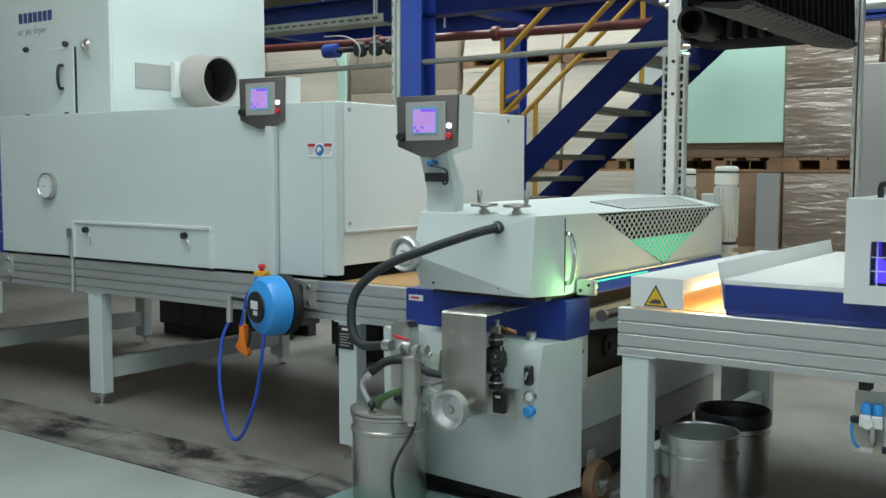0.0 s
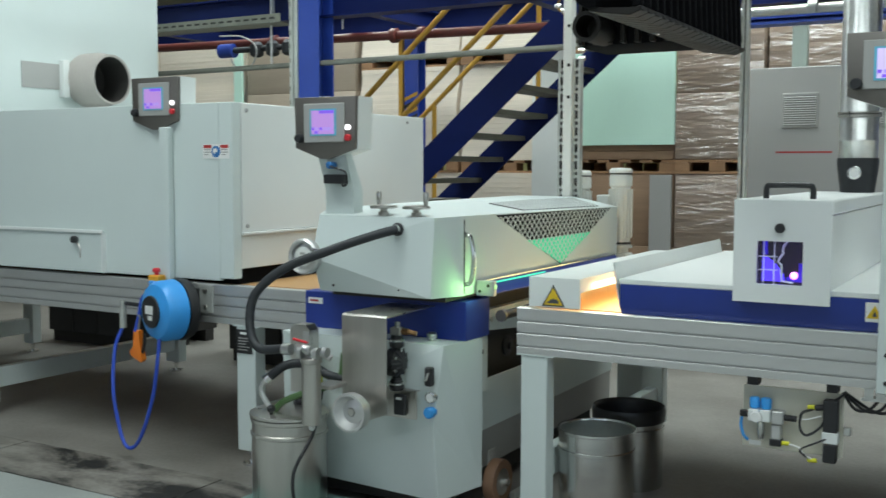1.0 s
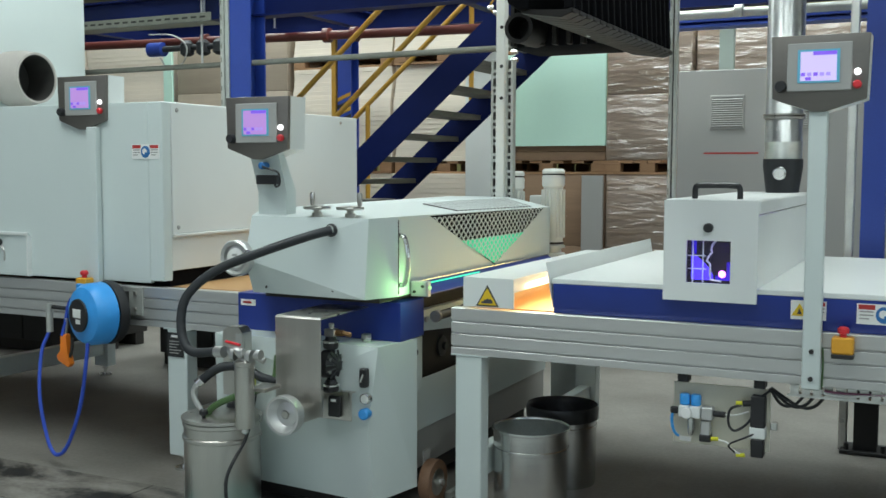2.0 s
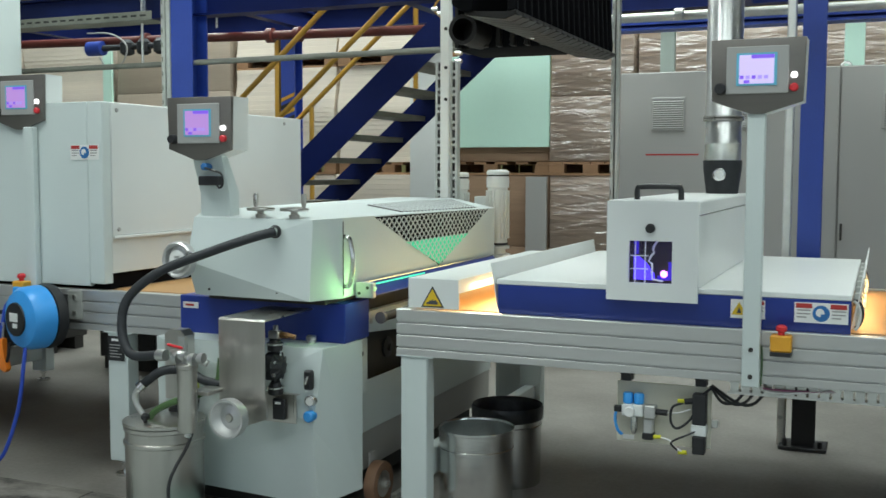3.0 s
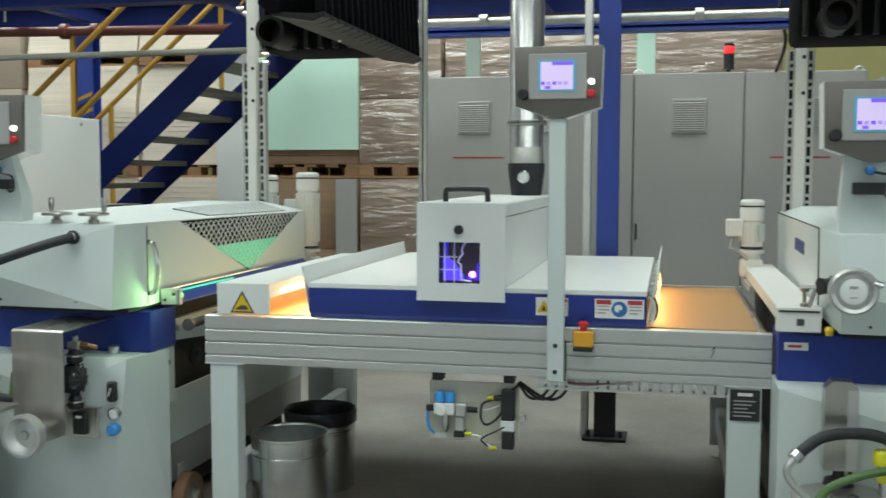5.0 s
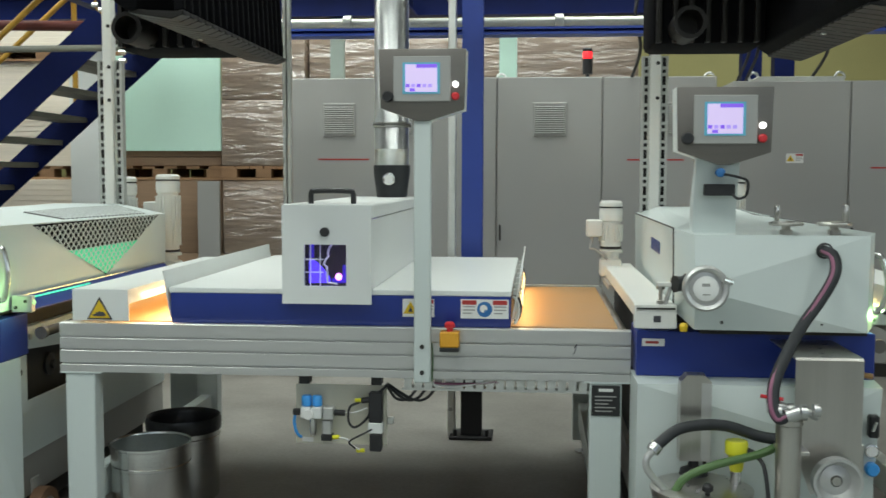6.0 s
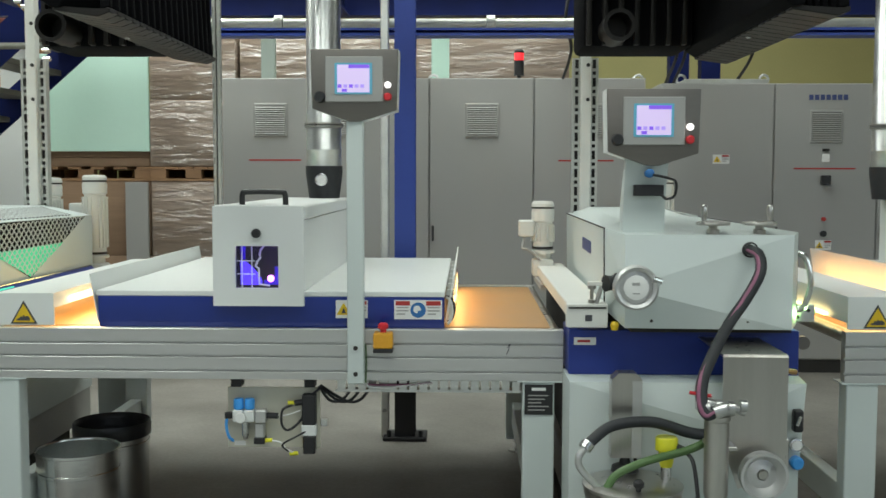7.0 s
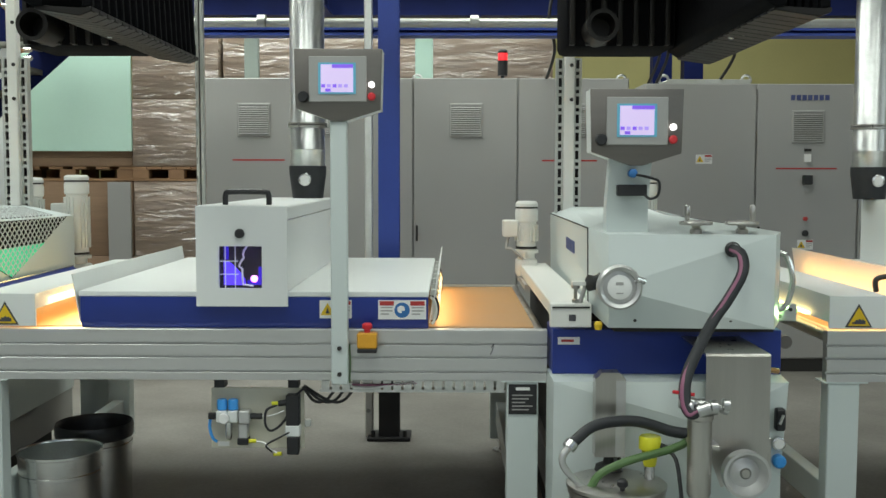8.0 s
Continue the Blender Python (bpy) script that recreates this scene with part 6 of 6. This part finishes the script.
# ---- stair ----
def stair():
    t = thing("steel_stair", (-4.3, 7.3, 0), "navy blue steel stair with grey treads and yellow handrails", "stair")
    ya, yb = 6.8, 7.8

    def top(x):
        return 1.686 + .866 * (x + 4)
    for y in (ya, yb):
        part("stringer", prism(B(), [(-5.97, 0), (-5.647, 0), (-2.75, top(-2.75) - .26), (-2.75, top(-2.75) + .02)], 'y', y, y + .012), NAVY, t, "blue flat stringer")
    for k in range(15):
        z = .17 + k * .175
        x = -4 + (z - 1.586) / .866
        part("tread", bx(x - .10, x + .13, ya + .013, yb - .001, z - .02, z + .02, bev=.003), TREAD, t)
    for y, dz in ((ya - .03, .42), (ya - .03, .87), (yb + .06, .89)):
        part("rail", hose(B(), [(-5.9, y, top(-5.9) + dz), (-2.8, y, top(-2.8) + dz)], .021, 10, smooth=False), RAILYEL, t, "yellow tube rail")
    for x in (-5.6, -4.6, -3.6):
        part("rail_post", rod(B(), (x, yb + .06, top(x) - .1), (x, yb + .06, top(x) + .89), .021, 10), RAILYEL, t, "yellow rail post")
    return t


stair()


# ---- switch cabinets ----
def switch_cabinet(x0, x1, y, z1, vent=None, line=None, seam=True, group="switch cabinets"):
    t = thing("switch_cabinet", (x0, y, 0), "tall grey enamelled switch cabinet with flush door", "switch cabinet", group=group)
    part("body", bx(x0, x1 - .002, y + .02, y + .5, .1, z1), CABGREY, t)
    part("plinth", bx(x0 + .01, x1 - .01, y + .03, y + .48, 0, .099), DARK, t)
    d = part("door", bx(x0 + .006, x1 - .008, y, y + .019, .11, z1 - .004, bev=.003), CABGREY, t)
    if vent:
        vx, vz, w = vent
        g = part("vent_frame", bx(vx, vx + w, y - .012, y - .0005, vz - w, vz, bev=.004), CABGREY, d, "slatted vent grille")
        n = 13
        part("vent_backing", bx(vx + .014, vx + w - .014, y - .0135, y - .0122, vz - w + .016, vz - .016), VENTGREY, g)
        for k in range(n):
            z = vz - .02 - (k + .5) * (w - .04) / n
            part("slat", prism(B(), [(y - .019, z - .005), (y - .014, z + .002), (y - .014, z - .005)], 'x', vx + .015, vx + w - .015), CABGREY, g)
    if line:
        part("red_line", bx(line[0], line[1], y - .0015, y - .0003, line[2], line[2] + .012), STICKRED, d, "thin red stripe")
    part("handle", bx(x0 + .02, x0 + .035, y - .02, y - .0005, 1.0, 1.12, bev=.004), DARK, d)
    return t


CY = 7.88
switch_cabinet(-1.876, -1.08, CY, 2.243, (-1.63, 2.05, .255), (-1.67, -1.27, 1.612))
switch_cabinet(-1.08, -.285, CY, 2.243, (-1.03, 2.05, .255))
switch_cabinet(-.285, .513, CY, 2.243, (-.01, 2.05, .255))
switch_cabinet(.513, 1.36, CY, 2.243, (.93, 2.05, .255), (.70, 1.12, 1.612))
switch_cabinet(1.47, 2.318, CY - .05, 2.20)
switch_cabinet(2.318, 3.10, CY - .05, 2.20, (2.58, 2.0, .245), (2.47, 2.93, 1.555))
switch_cabinet(3.10, 3.9, CY - .05, 2.20)
ct = thing("cabinet_controls", (2.7, CY - .06, 1.1), "rotary switch, lamps and stickers on the cabinet door", "switches")
part("rotary_switch", bx(2.67, 2.74, CY - .09, CY - .051, 1.44, 1.51, bev=.005), BLACK, ct)
part("meter", bx(2.68, 2.73, CY - .066, CY - .051, 1.61, 1.67), PAPER, ct)
part("lamp_row", bx(2.68, 2.73, CY - .066, CY - .051, 1.69, 1.71), DARK, ct)
part("button", lathe(B(), (2.70, CY - .051, 1.18), (0, -1, 0), [(.016, 0), (.016, .02), (0, .022)], 14), STICKRED, ct)
part("button", lathe(B(), (2.70, CY - .051, 1.07), (0, -1, 0), [(.024, 0), (.024, .02), (0, .022)], 14), BLACK, ct)
part("main_switch", lathe(B(), (2.70, CY - .051, .88), (0, -1, 0), [(.045, 0), (.045, .03), (.03, .04), (0, .04)], 18), BLACK, ct)
lg = B()
for k in range(7):
    box(lg, 2.57 + k * .043, 2.602 + k * .043, CY - .0535, CY - .0515, 2.075, 2.115)
part("emblem_bars", lg, NAVYINK, ct, "navy maker's mark bars")
sticker(1.86, 1.985, CY - .0512, 1.595, 1.665, "tri")
sticker(2.645, 2.765, CY - .0512, .945, 1.02, "tri")
for x in (-.26, 1.66, 2.30, 1.33):
    ey = thing("lifting_eye", (x, CY + .2, 2.21), "steel lifting eye on the cabinet roof", "lifting eye", group="lifting eyes")
    part("eye", hose(B(), [(x + .035 * math.cos(a), CY + .2, 2.25 + .035 * math.sin(a)) for a in [2 * math.pi * i / 14 for i in range(15)]], .01, 8, smooth=False), GALV, ey)
    part("shank", rod(B(), (x, CY + .2, 2.205), (x, CY + .2, 2.225), .02, 10), GALV, ey)
rr = thing("roof_rail", (1.9, CY, 2.2), "pale steel roof rail on the switch cabinet", "rail")
part("rail", bevelled(prism(B(), [(1.585, 2.2005), (2.285, 2.2005), (2.285, 2.238), (1.66, 2.238)], 'y', CY + .02, CY + .10), .003, 1), ZINC, rr)
bc = thing("beacon", (.40, CY + .1, 2.21), "black signal tower with glowing red light", "signal lamp")
part("stem", rod(B(), (.40, CY + .1, 2.21), (.40, CY + .1, 2.27), .015, 10), BLACK, bc)
part("body", rod(B(), (.40, CY + .1, 2.27), (.40, CY + .1, 2.385), .038, 18), BLACK, bc)
part("light", lathe(B(), (.40, CY + .1, 2.3855), (0, 0, 1), [(.034, 0), (.036, .01), (.036, .05), (.034, .056)], 18), REDGLOW, bc, "glowing red light")
part("cap", lathe(B(), (.40, CY + .1, 2.442), (0, 0, 1), [(.036, 0), (.037, .016), (.028, .026), (0, .028)], 18), BLACK, bc)


# ---- stores: pallets and board stacks ----
def pallet(x0, x1, y0, y1, z):
    t = thing("pallet", (x0, y0, z), "reddish brown wooden pallet under a board stack", "pallet", group="pallets")
    for k in range(3):
        y = y0 + k * (y1 - y0 - .1) / 2
        part("bottom_board", bx(x0, x1, y, y + .1, z, z + .022), WOOD, t)
        for j in range(3):
            x = x0 + j * (x1 - x0 - .14) / 2
            part("block", bx(x, x + .14, y, y + .1, z + .0225, z + .1, bev=.003), WOOD, t)
    for k in range(6):
        x = x0 + k * (x1 - x0 - .12) / 5
        part("deck_board", bx(x, x + .12, y0, y1, z + .101, z + .125), WOOD, t)
    return t


def stack(x0, x1, y0, y1, z0, z1, m, label, layers=0, on_pallet=True):
    if on_pallet:
        pallet(x0, x1, y0, y1, z0)
        z0 += .126
    t = thing("board_stack", (x0, y0, z0), label, "board stack", group="board stacks")
    if layers:
        n = layers
        for k in range(n):
            a, b = z0 + (z1 - z0) * k / n, z0 + (z1 - z0) * (k + 1) / n
            j = .012 * math.sin(k * 12.9898)
            part("layer", bx(x0 + j, x1 + j * .7, y0 + j, y1, a + .0005, b, bev=.002), m, t)
    else:
        n = 2
        for k in range(n):
            a, b = z0 + (z1 - z0) * k / n, z0 + (z1 - z0) * (k + 1) / n
            part("wrapped_bale", bx(x0 + .004 * k, x1 - .003 * k, y0 + .004 * (k % 2), y1, a + .0005, b, bev=.012, seg=2), m, t)
    return t


SY = 9.0
for lv, (za, zb) in enumerate(((0, 1.45), (1.451, 2.75))):
    stack(-2.785, -2.02, SY, SY + 1.2, za, zb, WRAP, "brown board stack wrapped in shiny clear film")
    stack(-2.012, -.6, SY + .1, SY + 1.3, za, zb, WRAP, "brown board stack wrapped in shiny clear film")
    stack(-.59, .9, SY + .1, SY + 1.3, za, zb, WRAP, "brown board stack wrapped in shiny clear film")
stack(-3.95, -2.80, SY + .05, SY + 1.2, 0, 1.45, CARDBROWN, "brown board stack in film")
stack(-3.95, -2.80, SY + .05, SY + 1.2, 1.451, 1.74, CARDBROWN, "low brown board stack on a pallet")
gb = thing("board_sheet", (-3.35, SY + .02, 1.74), "large mint-green board sheet leaning on the stack", "board")
part("sheet", bx(-3.95, -2.79, SY + .0, SY + .03, 1.71, 2.56, bev=.002), GREENBOARD, gb)
gs = thing("board_edge", (-2.9, SY - .02, 0), "pale grey edge board against the brown stack", "board")
part("board", bx(-3.0, -2.80, SY - .03, SY + .0, 0, 1.44, bev=.002), CABGREY, gs)
wp = thing("white_panel", (-3.85, SY - .3, 0), "tall white panel beside the stair", "panel")
part("panel", bx(-4.02, -3.68, SY - .35, SY - .3, 0, 2.7, bev=.003), WHITE, wp)
random.seed(5)
for x0, x1, m, levels, label in (
        (-11.9, -10.65, CARD, ((0, 1.45), (1.451, 3.0)), "cream board stack on a pallet"),
        (-10.6, -9.4, CARD, ((0, 1.45), (1.451, 3.0)), "cream board stack on a pallet"),
        (-9.35, -8.13, CARD, ((0, 1.45), (1.451, 3.0)), "cream board stack on a pallet"),
        (-7.96, -6.44, TAUPE, ((0, 1.45), (1.451, 3.1)), "taupe board stack in dull film on a pallet"),
        (-6.38, -5.17, CARD, ((0, 1.45), (1.451, 2.55), (2.551, 3.6)), "cream board stack of many thin layers on a pallet"),
        (-5.12, -4.0, CARD, ((0, 1.45), (1.451, 2.55), (2.551, 3.6)), "cream board stack of many thin layers on a pallet")):
    for za, zb in levels:
        stack(x0, x1, SY + .3 + random.uniform(-.04, .04), SY + 1.5, za, zb, m, label, layers=int((zb - za) / .052) if m is CARD else 0)
ms = thing("board_strip", (-8.1, SY + .25, 2.36), "narrow mint board standing between the stacks", "board")
part("board", bx(-8.11, -7.985, SY + .24, SY + .27, 0, 3.05, bev=.002), GREENBOARD, ms)
mp1 = thing("white_panel", (-.22, SY - .4, 0), "slim mint upright panel above the cabinets", "panel")
part("panel", bx(-.293, -.147, SY - .45, SY - .4, 0, 2.75, bev=.003), GREENBOARD, mp1)
mp2 = thing("white_panel", (-1.75, SY - .4, 0), "slim pale upright panel behind the cabinets", "panel")
part("panel", bx(-1.706, -1.588, SY - .45, SY - .4, 0, 2.9, bev=.003), TEALPALE, mp2)

# loose cables and brackets above the cabinets
for cx, cy, zl in ((.72, 7.4, 2.2), (.80, 7.4, 2.15), (1.52, 7.6, 2.2), (1.58, 7.6, 2.2), (2.05, 7.5, 2.3)):
    cb = thing("hanging_cable", (cx, cy, 2.75), "black cable hanging from the platform to a cabinet", "cable", group="hanging cables")
    part("cable", hose(B(), [(cx, cy, 2.80), (cx - .02, cy, 2.6), (cx + .03, cy + .1, 2.4), (cx, CY + .15, 2.19)], .012, 8), BLACK, cb)
wb = thing("valve_wiring", (-2.42, 6.0, 2.45), "yellow looped wire with bright metal fittings", "wire")
part("wire", hose(B(), [(-2.40, 6.0, 2.62), (-2.36, 6.0, 2.70), (-2.42, 6.0, 2.74), (-2.55, 6.0, 2.60), (-2.62, 6.0, 2.50), (-2.50, 6.0, 2.40), (-2.42, 6.0, 2.30)], .006, 8), RAILYEL, wb)
for wx, wz in ((-2.60, 2.5), (-2.50, 2.44), (-2.44, 2.27), (-2.44, 2.22), (-2.44, 2.17), (-2.56, 2.47)):
    part("fitting", rod(B(), (wx - .02, 5.97, wz), (wx + .02, 5.97, wz), .016, 8), CHROME, wb)
lw = thing("valve_wire", (-5.9, 6.8, 2.4), "thin grey wire looped round the valve", "wire")
part("wire", hose(B(), [(-6.1, 6.78, 2.62), (-5.85, 6.78, 2.60), (-5.70, 6.78, 2.50), (-5.75, 6.78, 2.36), (-5.9, 6.78, 2.33), (-5.98, 6.78, 2.42)], .007, 8), CABGREY, lw)

# dark store racks far behind the cabinets
for rx in (2.34, 2.70):
    rk = thing("rack_post", (rx, 12.0, 0), "dark navy store rack post far behind", "rack post", group="rack posts")
    part("post", bx(rx, rx + .22, 12.0, 12.2, 0, 4.5, bev=.004), NAVY, rk)

# near-black boxes on the floor under and behind the dryer
for cx0, cx1, cyy, czz in ((-7.35, -6.15, 5.95, .46), (-5.35, -4.35, 6.0, .62), (-4.3, -3.5, 5.95, .62)):
    cr = thing("dark_crate", (cx0, cyy, 0), "dark box on the floor behind the dryer", "crate", group="dark crates")
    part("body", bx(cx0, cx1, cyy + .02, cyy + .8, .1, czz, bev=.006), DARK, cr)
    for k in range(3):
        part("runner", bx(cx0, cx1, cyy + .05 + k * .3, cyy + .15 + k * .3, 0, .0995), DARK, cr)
    for k in range(4):
        a = cx0 + k * (cx1 - cx0) / 4
        part("front_board", bx(a + .004, a + (cx1 - cx0) / 4 - .004, cyy, cyy + .0195, .1, czz - .004, bev=.002), BLACK, cr)

# tube light between the platform beams
tl = thing("tube_light", (-6.2, 7.2, 2.78), "bright tube light between the platform beams", "light")
part("tray", bx(-6.75, -5.65, 7.12, 7.28, 2.80, 2.86, bev=.004), WHITE, tl)
part("tube", rod(B(), (-6.7, 7.2, 2.775), (-5.7, 7.2, 2.775), .02, 12), LAMPGLOW, tl, "glowing tube")
for cx in (-6.5, -5.9):
    part("hanger", rod(B(), (cx, 7.2, 2.86), (cx, 7.2, 6.6), .006, 6), GALV, tl)
